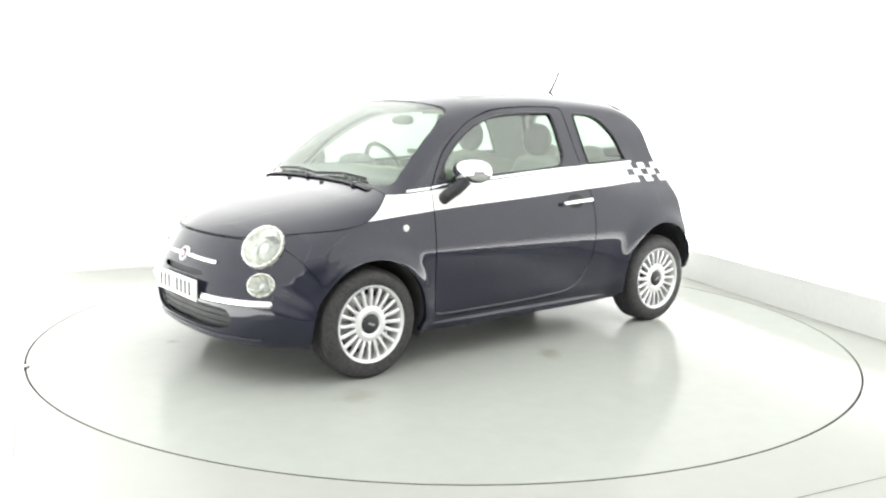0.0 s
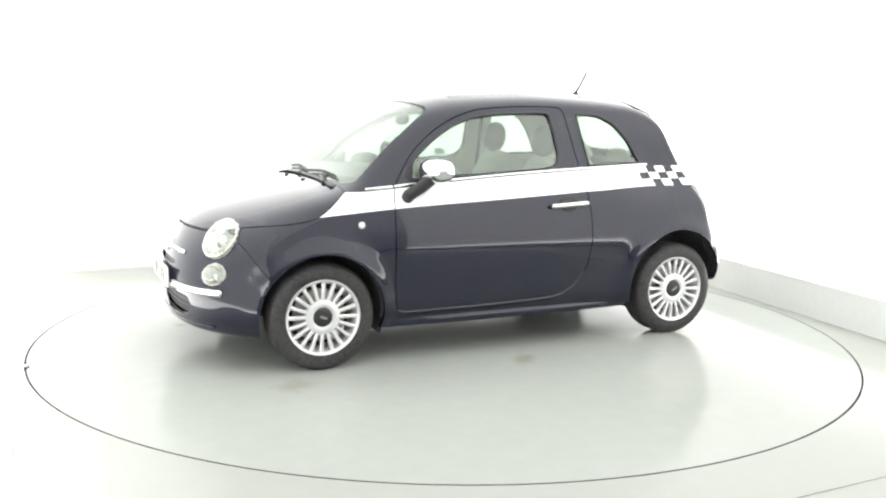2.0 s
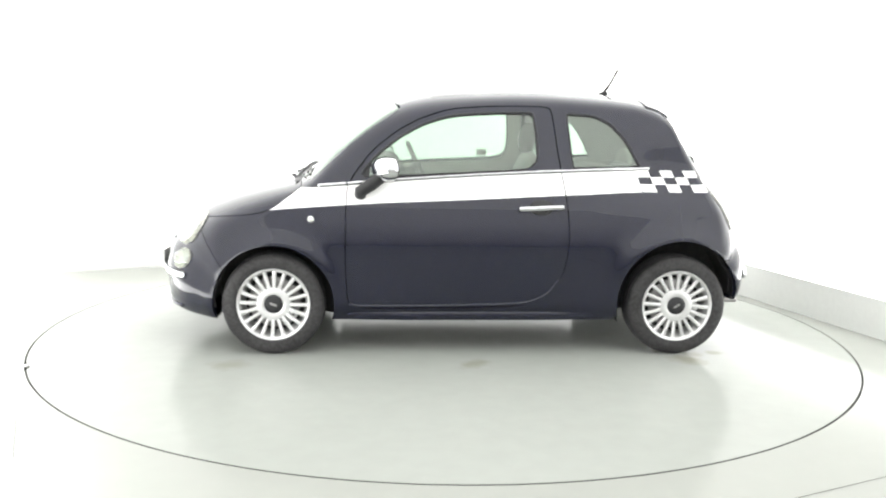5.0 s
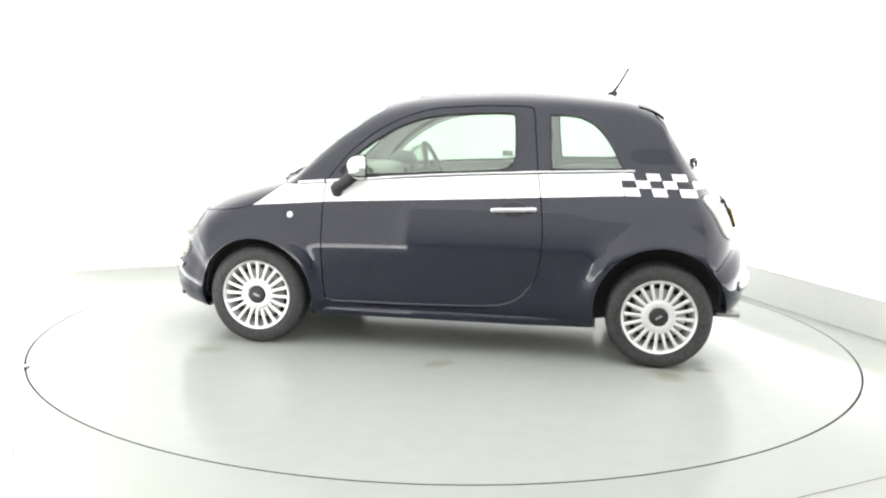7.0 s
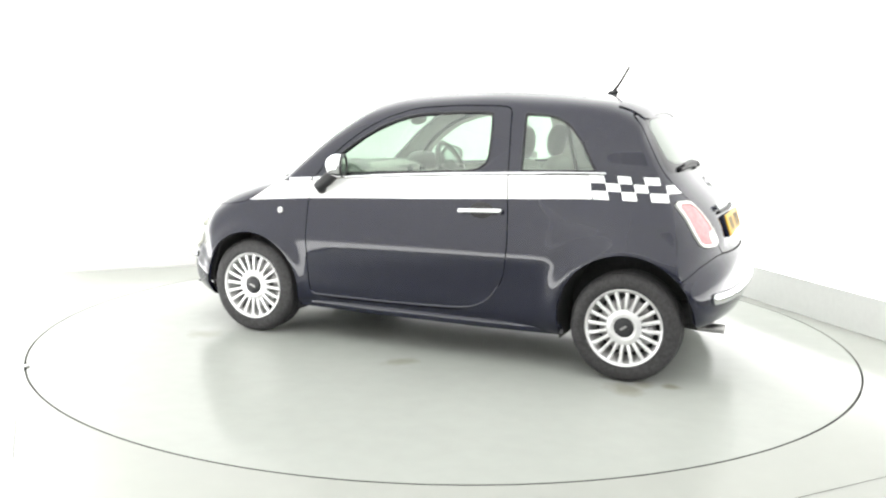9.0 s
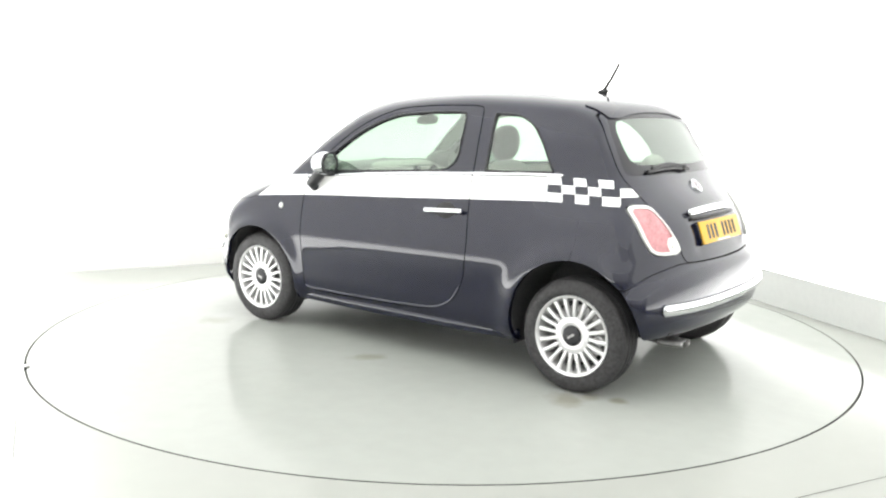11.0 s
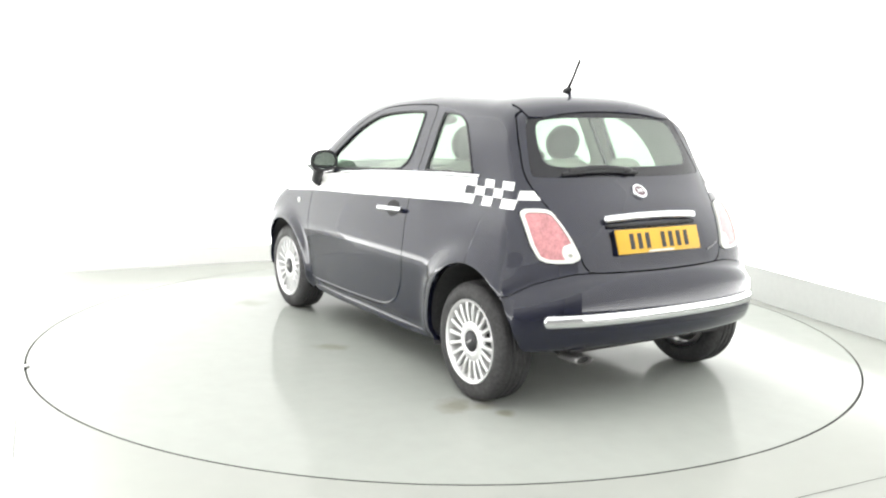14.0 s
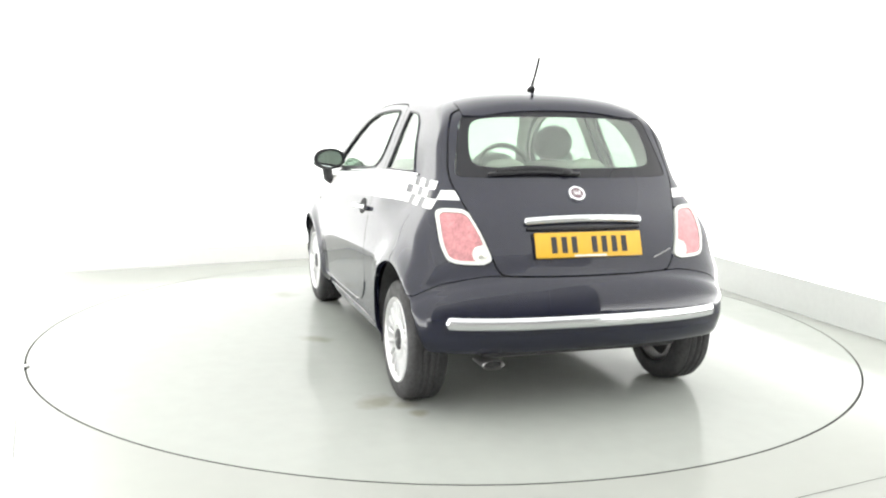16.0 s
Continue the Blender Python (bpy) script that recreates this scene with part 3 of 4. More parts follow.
def build_body():
    rest = SKIN
    for ax, az, r in (ARCH_F, ARCH_R):
        rest = clip(rest, r - np.hypot(rest[0][:, 0] - ax, rest[0][:, 2] - az))
    screen, rest = both(rest, end_region(WINDSCREEN, 0.15, 1), 0.0015)
    hood, rest = both(rest, hood_region, 0.002)
    gate, rest = both(rest, end_region(TAILGATE, -1.05, -1), 0.0035)
    back, gate = both(gate, end_region(REAR_GLASS, -1.05, -1), 0.001)
    lamps, rest = both(rest, end_region(TAIL_LAMP, -1.25, -1), 0.002)
    door, rest = both(rest, side_region(DOOR), 0.003)
    pane, door = both(door, side_region(DOOR_GLASS), 0.001)
    quarter, rest = both(rest, side_region(QUARTER), 0.001)
    nose, rest = both(rest, bumper_front, 0.0025)
    tail, rest = both(rest, bumper_rear, 0.0025)
    # roof glass between the rails
    roof, rest = both(rest, lambda x, y, z: np.maximum(np.maximum(np.abs(y) - 0.40, x - 0.26), np.maximum(-0.80 - x, 1.40 - z)), 0.003)
    # openings of the nose: lower intake, upper slot, headlamps, fog lamps
    intake, nose = both(nose, end_region([(-0.3, 0.265), (0.36, 0.270), (0.46, 0.30), (0.47, 0.36), (0.44, 0.395), (-0.3, 0.395)], 1.5, 1), 0.0)
    slot, nose = both(nose, end_region([(-0.3, 0.520), (0.20, 0.520), (0.235, 0.528), (0.235, 0.545), (0.20, 0.552), (-0.3, 0.552)], 1.5, 1), 0.0)
    for c, r in ((HEAD_P, 0.106), (FOG_P, 0.064)):
        ball = lambda x, y, z: np.sqrt((x - c.x) ** 2 + (np.abs(y) - c.y) ** 2 + (z - c.z) ** 2) - r
        nose, rest, hood = (clip(q, -ball(*q[0].T)) for q in (nose, rest, hood))

    body = shell("body_shell", rest, PAINT, car, 0.025, inner=LINER, label="glossy dark navy painted body")
    shell("hood", hood, PAINT, car, 0.015, label="glossy navy engine hood")
    shell("windscreen", screen, GLASS, car, 0.004, -0.003).visible_shadow = False
    front = shell("front_bumper", nose, PAINT, car, 0.02, label="navy front bumper")
    shell("intake_grille", intake, BLACK, front, 0.01, -0.035, label="black mesh lower intake")
    shell("slot", slot, BLACK, front, 0.01, -0.02)
    rear = shell("rear_bumper", tail, PAINT, car, 0.02, label="navy rear bumper")
    tailgate = shell("tailgate", gate, PAINT, car, 0.02, inner=LINER, label="navy tailgate with a wide window")
    clear, frit = both(back, end_region([(-0.3, 1.118), (0.41, 1.124), (0.463, 1.145), (0.470, 1.20), (0.450, 1.305), (0.42, 1.342), (0.28, 1.358), (-0.3, 1.362)], -1.05, -1), 0.0)
    shell("rear_window", clear, GLASS, tailgate, 0.004, -0.002).visible_shadow = False
    shell("window_border", frit, GLOSS_BLACK, tailgate, 0.004, -0.002, label="black glass border")
    shell("roof_panel", roof, GLOSS_BLACK, car, 0.02, -0.001, inner=LINER, label="gloss black fixed roof panel")
    lip = clip(SKIN, np.maximum(np.maximum(SKIN[0][:, 0] + 1.0, -1.155 - SKIN[0][:, 0]), np.maximum(1.355 - SKIN[0][:, 2], np.abs(SKIN[0][:, 1]) - 0.47)))
    shell("spoiler", lip, PAINT, tailgate, 0.022, 0.007)
    doors = {}
    for sign in (1, -1):
        d = shell("door", side_of(door, sign), PAINT, car, 0.03, inner=CREAM, label="navy door with a framed window")
        doors[sign] = d
        low = [(0.725, 0.292), (0.68, 0.280), (0.35, 0.281), (0.0, 0.288), (-0.25, 0.300), (-0.388, 0.352), (-0.458, 0.44)]
        pts = [side_at(float(curve([(k, a) for k, (a, _) in enumerate(low)])(q)), float(curve([(k, b) for k, (_, b) in enumerate(low)])(q)), sign, 0.0)[0]
               for q in np.linspace(0, 6, 37)]
        part("door_edge", tube(pts, 0.006, 0.008, seg=10), PAINT, d)
        front_corner = lambda q: 0.625 - 0.25 * (q[0][:, 2] - 1.0) - q[0][:, 0]
        shell("mirror_sail", clip(side_of(pane, sign), front_corner(side_of(pane, sign))), BLACK, d, 0.006, -0.003, label="black triangle before the door window")
        pane_half = clip(side_of(pane, sign), -front_corner(side_of(pane, sign)))
        shell("door_window", pane_half, GLASS, d, 0.004, -0.006).visible_shadow = False
        shell("quarter_window", side_of(quarter, sign), GLASS, car, 0.004, -0.004).visible_shadow = False
        # stripe pieces and chequered squares
        band = side_of(stripe_of(rest), sign)
        for way in (1, -1):
            shell("stripe", clip(band, -way * band[0][:, 0]), WHITE_VINYL, body, 0.0012, 0.0014, label="white vinyl stripe")
        shell("stripe", side_of(stripe_of(door), sign), WHITE_VINYL, d, 0.0012, 0.0014, label="white vinyl stripe")
        half = side_of(rest, sign)
        for x0, x1, row in CHECKS:
            z0, z1 = CHECK_Z[row], CHECK_Z[row + 1]
            lean = -0.015
            tilt = lambda q: (q[0][:, 2] - (z0 + z1) / 2) * lean / (z1 - z0)
            sq = clip(half, z0 - half[0][:, 2])
            sq = clip(sq, sq[0][:, 2] - z1)
            sq = clip(sq, sq[0][:, 0] + tilt(sq) - x0)
            sq = clip(sq, x1 - sq[0][:, 0] - tilt(sq))
            sq = clip(sq, 0.3 - np.abs(sq[0][:, 1]))
            if not len(sq[2]):
                continue
            shell("check_square", sq, WHITE_VINYL, body, 0.0012, 0.0018)
        # bright waist strip under the windows and the dark seal round the panes
        for owner, x0, x1 in ((d, 0.735, -0.462), (body, -0.470, -0.985), (body, 0.90, 0.752)):
            pts = [side_at(x, float(STRIPE_TOP(x)) + 0.011, sign, 0.003)[0] for x in np.linspace(x0, x1, 14)]
            part("waist_strip", tube(pts, 0.006, 0.008, seg=8), CHROME, owner, "thin chrome waist strip")
        for owner, poly in ((d, DOOR_GLASS), (body, QUARTER)):
            ring = outline(poly)
            pts = [side_at(a, b, sign, 0.001)[0] for a, b in ring[::2]]
            pts.append(pts[0])
            part("window_seal", tube(pts, 0.006, 0.006, up=(0, sign, 0), seg=6, taper=False), BLACK, owner)
        # tail lamp: bright surround, red lens, clear reversing lens
        lamp = side_of(lamps, sign)
        poly = outline(TAIL_LAMP)
        r = inside(poly, np.abs(lamp[0][:, 1]), lamp[0][:, 2])
        frame_mesh, lens = clip(lamp, -0.017 - r), clip(lamp, r + 0.0175)
        tl = shell("tail_lamp", frame_mesh, CLEAR_LENS, car, 0.02, 0.010, label="tail lamp with a white surround and red lens")
        spot = lens[0] - np.array([-1.55, sign * 0.500, 0.752])
        dist = np.linalg.norm(spot[:, 1:], axis=1) - 0.042
        shell("red_lens", clip(lens, -dist), RED_LENS, tl, 0.02, 0.006)
        shell("reversing_lens", clip(lens, dist + 0.001), CLEAR_LENS, tl, 0.02, 0.007)
        p, n = rear_at(sign * 0.500, 0.752, 0.007)
        bm = lathe([(0.001, 0.008), (0.012, 0.007), (0.020, 0.003), (0.022, -0.004)], 24)
        bm.transform(facing(p, n))
        part("lamp_bulb", bm, LAMP_BOWL, tl)
    gaps = clip(SKIN, np.abs(SKIN[0][:, 2] - 0.58) - 0.36)
    for ax, az, r in (ARCH_F, ARCH_R):
        gaps = clip(gaps, r + 0.01 - np.hypot(gaps[0][:, 0] - ax, gaps[0][:, 2] - az))
    for c, r in ((HEAD_P, 0.115), (FOG_P, 0.07)):
        gaps = clip(gaps, r - np.sqrt((gaps[0][:, 0] - c.x) ** 2 + (np.abs(gaps[0][:, 1]) - c.y) ** 2 + (gaps[0][:, 2] - c.z) ** 2))
    # dark rubber behind the gaps of the tailgate, hood and doors
    for name, region in (("tailgate_seal", end_region(TAILGATE, -1.05, -1)), ("door_seal", side_region(DOOR)), ("hood_seal", hood_region)):
        ring = clip(SKIN, np.abs(region(*SKIN[0].T)) - 0.013)
        if name == "hood_seal":
            ring = clip(ring, ring[0][:, 0] - 1.60)
        if name == "door_seal":
            for sign in (1, -1):
                shell(name, side_of(ring, sign), UNDER, car, 0.006, -0.026)
        else:
            shell(name, ring, UNDER, car, 0.006, -0.022)
    shell("inner_structure", gaps, UNDER, car, 0.004, -0.055, label="dark inner body structure behind the panel gaps")
    return body, front, rear, tailgate, doors


HEAD_P, HEAD_N = front_at(0.525, 0.700)
FOG_P, FOG_N = front_at(0.595, 0.520)
body, front_bumper, rear_bumper, tailgate, doors = build_body()


def build_lamps():
    for sign in (1, -1):
        for name, p, n, r, tall in (("headlamp", HEAD_P, HEAD_N, 0.108, 1.0), ("fog_lamp", FOG_P, FOG_N, 0.066, 0.86)):
            p, n = Vector((p.x, p.y * sign, p.z)), Vector((n.x, n.y * sign, n.z))
            m = facing(p, n) @ Matrix.Diagonal((1, 1, tall, 1))
            bm = lathe([(0.25 * r, -0.055), (0.6 * r, -0.045), (0.9 * r, -0.012), (0.98 * r, 0.006), (1.06 * r, 0.008), (1.08 * r, 0.0), (1.07 * r, -0.02)])
            bm.transform(m)
            lamp = part(name, bm, LAMP_BOWL, car, "round clear-glass lamp in a chrome ring")
            bm = lathe([(0.001, 0.038), (0.3 * r, 0.036), (0.6 * r, 0.030), (0.85 * r, 0.018), (0.97 * r, 0.007)], close=True)
            bm.transform(m)
            part("lens", bm, CLEAR, lamp).visible_shadow = False
            bm = lathe([(0.001, -0.01), (0.22 * r, -0.015), (0.3 * r, -0.035), (0.34 * r, -0.055)], 24)
            bm.transform(m)
            part("bulb_cover", bm, CLEAR_LENS, lamp)
            bm = lathe([(0.40 * r, -0.03), (0.44 * r, -0.022), (0.48 * r, -0.03), (0.46 * r, -0.05)], 32)
            bm.transform(m)
            part("reflector_ring", bm, CLEAR_LENS, lamp)
        p, n = side_at(0.94, 0.772, sign, 0.0)
        bm = lathe([(0.001, 0.010), (0.010, 0.009), (0.017, 0.005), (0.019, 0.0), (0.019, -0.006)], 20)
        bm.transform(facing(p, n))
        part("side_indicator", bm, CLEAR_LENS, car, "small round clear side indicator")


build_lamps()


def bar_row(parent, m, width, count, height, mat, start=0.0):
    """Plain upright bars in place of unreadable or private lettering."""
    step = width / count
    for i in range(count):
        x = -width / 2 + step * (i + 0.5)
        if i == 4:
            continue
        part("plate_bar", box_bm((step * 0.55, 0.002, height), m @ pose(x, start, 0), 0.0006, 1), BLACK, parent, smooth=False)


def build_ends():
    # chrome bumper strips
    pts = [rear_at(y, 0.460, 0.006)[0] for y in np.linspace(-0.655, 0.655, 41)]
    part("chrome_strip", tube(pts, 0.015, 0.029, seg=16, power=2.6), CHROME, rear_bumper, "chrome bumper strip")
    for y0, y1 in ((-0.655, -0.275), (0.275, 0.655)):
        pts = [front_at(y, 0.430, 0.006)[0] for y in np.linspace(y0, y1, 17)]
        part("chrome_strip", tube(pts, 0.013, 0.019, seg=16, power=2.6), CHROME, front_bumper, "chrome bumper strip")
    # lower lip of the nose and the intake's vanes
    pts = [front_at(y, 0.245, 0.002)[0] for y in np.linspace(-0.60, 0.60, 31)]
    part("lower_lip", tube(pts, 0.012, 0.009, seg=10), PAINT, front_bumper)
    for z in (0.305, 0.335, 0.365):
        pts = [front_at(y, z, -0.026)[0] for y in np.linspace(-0.44, 0.44, 21)]
        part("grille_vane", tube(pts, 0.004, 0.002, seg=8), GAP, front_bumper)
    # moustache bars and round badges
    for y0, y1 in ((0.055, 0.31), (-0.055, -0.31)):
        pts = [front_at(y, 0.600 + 0.01 * (1 - abs(y) / 0.3), 0.004)[0] for y in np.linspace(y0, y1, 11)]
        part("chrome_moustache", tube(pts, 0.007, 0.011, seg=12), CHROME, front_bumper, "slim chrome trim bar")
    for name, (p, n), owner in (("front_badge", front_at(0.0, 0.607), front_bumper), ("rear_badge", rear_at(0.0, 1.005), tailgate)):
        bm = lathe([(0.001, 0.010), (0.030, 0.009), (0.032, 0.013), (0.040, 0.012), (0.043, 0.006), (0.043, -0.01)], 32)
        bm.transform(facing(p, n))
        badge = part(name, bm, CHROME, owner, "round chrome badge")
        bm = lathe([(0.001, 0.0125), (0.027, 0.0115), (0.0295, 0.009)], 28)
        bm.transform(facing(p, n))
        part("badge_field", bm, BADGE_RED, badge)
        for k in (-0.013, -0.004, 0.005, 0.014):
            part("badge_bar", box_bm((0.004, 0.002, 0.022), facing(p, n) @ pose(k, 0.0135, 0), 0), CHROME, badge, smooth=False)
    # front number plate on its holder
    p = front_at(0.0, 0.455)[0]
    m = pose(p.x + 0.016, 0, 0.455, 0, 0, -90)
    plate = part("front_number_plate", box_bm((0.52, 0.012, 0.111), m, 0.004), PLATE_WHITE, front_bumper, "white number plate")
    bar_row(plate, m, 0.42, 8, 0.072, BLACK, 0.0065)
    # rear plate, in its tailgate recess
    p, n = rear_at(0.0, 0.790)
    n = Vector((n.x, 0, n.z))
    m = facing(Vector((p.x, 0, 0.790)) + n.normalized() * 0.008, n)
    part("plate_mount", box_bm((0.536, 0.018, 0.122), m @ pose(0, -0.012, 0), 0.004), PAINT, tailgate)
    plate = part("rear_number_plate", box_bm((0.53, 0.012, 0.116), m, 0.004), YELLOW, tailgate, "yellow number plate")
    bar_row(plate, m, 0.40, 8, 0.075, BLACK, 0.0065)
    part("plate_caption", box_bm((0.16, 0.002, 0.008), m @ pose(0, 0.0068, -0.051), 0), PLATE_WHITE, plate, smooth=False)
    # chrome handle over the plate with its lip
    pts = [rear_at(y, 0.886 + 0.010 * (1 - (y / 0.29) ** 2), 0.016)[0] for y in np.linspace(-0.275, 0.285, 21)]
    part("tailgate_handle", tube(pts, 0.014, 0.018, seg=14, power=2.4), CHROME, tailgate, "chrome tailgate handle")
    pts = [rear_at(y, 0.862, 0.006)[0] for y in np.linspace(-0.27, 0.28, 15)]
    part("plate_lamp_strip", tube(pts, 0.012, 0.009, seg=8), BLACK, tailgate)
    # script badge as a plain slanted bar
    pts = [rear_at(-0.34 - 0.10 * k, 0.722 + 0.035 * k, 0.003)[0] for k in np.linspace(0, 1, 5)]
    part("script_badge", tube(pts, 0.002, 0.003, seg=6), STEEL, tailgate, "small chrome script badge")
    # rear wiper
    hub, hn = rear_at(0.02, 1.098, 0.012)
    wiper = part("rear_wiper", blob((0.022, 0.028, 0.018), Matrix.Translation(hub), 2.2), BLACK, tailgate, "black rear wiper")
    pts = [rear_at(y, 1.100 + 0.012 * math.sin(k * math.pi), 0.020)[0] for k, y in zip(np.linspace(0, 1, 9), np.linspace(0.03, 0.36, 9))]
    part("wiper_arm", tube(pts, 0.009, 0.012, seg=8), BLACK, wiper)
    pts = [rear_at(y, 1.088 + 0.01 * math.sin(k * math.pi), 0.012)[0] for k, y in zip(np.linspace(0, 1, 11), np.linspace(-0.04, 0.40, 11))]
    part("wiper_blade", tube(pts, 0.008, 0.009, seg=8), BLACK, wiper)
    # exhaust tip
    bm = lathe([(0.030, 0.0), (0.034, -0.005), (0.034, 0.12), (0.030, 0.125), (0.027, 0.12), (0.027, 0.02), (0.001, 0.015)], 28)
    bm.transform(pose(-1.49, 0.462, 0.268, 0, 0, 90) @ Matrix.Diagonal((1.6, 1, 0.66, 1)))
    pipe = part("exhaust_tip", bm, STEEL, car, "oval polished steel exhaust tip")
    bm = lathe([(0.001, 0.10), (0.0275, 0.10), (0.028, 0.09)], 24)
    bm.transform(pose(-1.49, 0.462, 0.268, 0, 0, 90) @ Matrix.Diagonal((1.6, 1, 0.66, 1)))
    part("exhaust_bore", bm, UNDER, pipe)
    part("exhaust_pipe", tube([(-1.50, 0.462, 0.268), (-1.40, 0.44, 0.27), (-1.2, 0.35, 0.27), (-0.9, 0.2, 0.26)], 0.03, 0.025), UNDER, pipe)
    part("silencer", blob((0.14, 0.26, 0.075), pose(-1.40, 0.15, 0.345), 3.0), UNDER, pipe)


build_ends()


def build_door_fittings():
    for sign, door in doors.items():
        pts = [side_at(x, 0.834 + (-0.20 - x) * 0.05, sign, 0.026)[0] for x in np.linspace(-0.225, -0.462, 11)]
        part("door_handle", tube(pts, 0.009, 0.013, seg=14, power=2.5), CHROME, door, "chrome door handle")
        # raised dark disc: shade of the hollow behind the handle, put in as colour
        p, n = side_at(-0.345, 0.848, sign)
        bm = lathe([(0.001, 0.004), (0.040, 0.004), (0.046, 0.002), (0.048, -0.004)], 32)
        bm.transform(facing(p, n) @ Matrix.Diagonal((1.45, 1, 0.95, 1)))
        part("handle_recess_shade", bm, UNDER, door)
        for x in (-0.235, -0.452):
            q, n = side_at(x, 0.837, sign)
            part("handle_post", tube([q - n * 0.005, q + n * 0.014], 0.006, 0.007, up=(0, 0, 1), seg=8), BLACK, door)
        # mirror: black stalk, chrome shell, black rim, glass to the rear
        foot, n = side_at(0.668, 0.918, sign)
        stalk = part("mirror_stalk", tube([foot - n * 0.01 + Vector((0, 0, -0.012)), foot + n * 0.030, foot + Vector((-0.06, sign * 0.045, 0.05)), foot + Vector((-0.12, sign * 0.055, 0.100))],
                                          0.032, 0.036, up=(1, 0, 0), seg=16), BLACK, door, "black mirror stalk")
        c = foot + Vector((-0.150, sign * 0.055, 0.138))
        turn = Matrix.Translation(c) @ pose(0, 0, 0, 0, 0, 20 * sign)
        bm = blob((0.082, 0.116, 0.068), turn, 2.3, 32, 18)
        bmesh.ops.bisect_plane(bm, geom=list(bm.verts) + list(bm.edges) + list(bm.faces), plane_co=turn @ Vector((-0.016, 0, 0)),
                               plane_no=turn.to_3x3() @ Vector((-1, 0, 0)), clear_outer=True)
        cap = part("mirror_shell", bm, CHROME, stalk, "chrome door mirror shell")
        bm = lathe([(0.001, 0.0), (0.80, 0.0), (0.83, 0.008), (1.0, 0.008), (1.02, -0.012), (0.99, -0.03)], 40)
        bm.transform(turn @ pose(-0.018, 0, 0, 0, 0, 90) @ Matrix.Diagonal((0.111, 1, 0.0650, 1)))
        part("mirror_rim", bm, BLACK, cap)
        bm = lathe([(0.001, 0.004), (0.80, 0.004), (0.82, 0.001)], 40)
        bm.transform(turn @ pose(-0.018, 0, 0, 0, 0, 90) @ Matrix.Diagonal((0.111, 1, 0.0650, 1)))
        part("mirror_glass", bm, MIRROR, cap)


build_door_fittings()


def build_roof_fittings():
    p = on_skin((-0.855, 0, 3), (0, 0, -1))[0]
    base = part("aerial", blob((0.034, 0.018, 0.016), Matrix.Translation(p + Vector((0, 0, 0.008))) @ pose(0, 0, 0, 0, 10), 2.2), BLACK, car, "short black roof aerial")
    part("aerial_mast", tube([p + Vector((0.0, 0, 0.015)), p + Vector((-0.045, 0, 0.075)), p + Vector((-0.090, 0, 0.160))], 0.0078, 0.0078, up=(0, 1, 0), seg=8), BLACK, base)
    part("aerial_foot", tube([p + Vector((0.0, 0, 0.010)), p + Vector((-0.030, 0, 0.048))], 0.008, 0.008, up=(0, 1, 0), seg=10), BLACK, base)
    # two windscreen wipers, parked
    for y0, y1 in ((0.46, -0.02), (-0.02, -0.50)):
        pts = [on_skin((3, y, 1.000 + 0.012 * math.sin(k * math.pi)), (-1, 0, 0), 0.009)[0] for k, y in zip(np.linspace(0, 1, 13), np.linspace(y0, y1, 13))]
        arm = part("wiper", tube(pts, 0.006, 0.008, seg=8), BLACK, car, "black windscreen wiper")
        q = on_skin((1.040, y0 - 0.02, 3), (0, 0, -1), 0.006)[0]
        mid = pts[6] + Vector((0.004, 0, 0.009))
        part("wiper_arm", tube([q, (q + mid) / 2 + Vector((0, 0, 0.008)), mid], 0.006, 0.007, seg=8), BLACK, arm)
        part("wiper_pivot", blob((0.018, 0.018, 0.011), Matrix.Translation(q)), BLACK, arm)
    # cowl grille under the glass
    pts = [on_skin((1.025, y, 3), (0, 0, -1), 0.002)[0] for y in np.linspace(-0.56, 0.56, 25)]
    part("cowl", tube(pts, 0.024, 0.005, seg=8), BLACK, car, "black plastic cowl below the windscreen")
    for y in (-0.18, 0.18):
        q = on_skin((1.085, y, 3), (0, 0, -1), 0.002)[0]
        part("washer_jet", blob((0.014, 0.010, 0.007), Matrix.Translation(q)), BLACK, car)


build_roof_fittings()


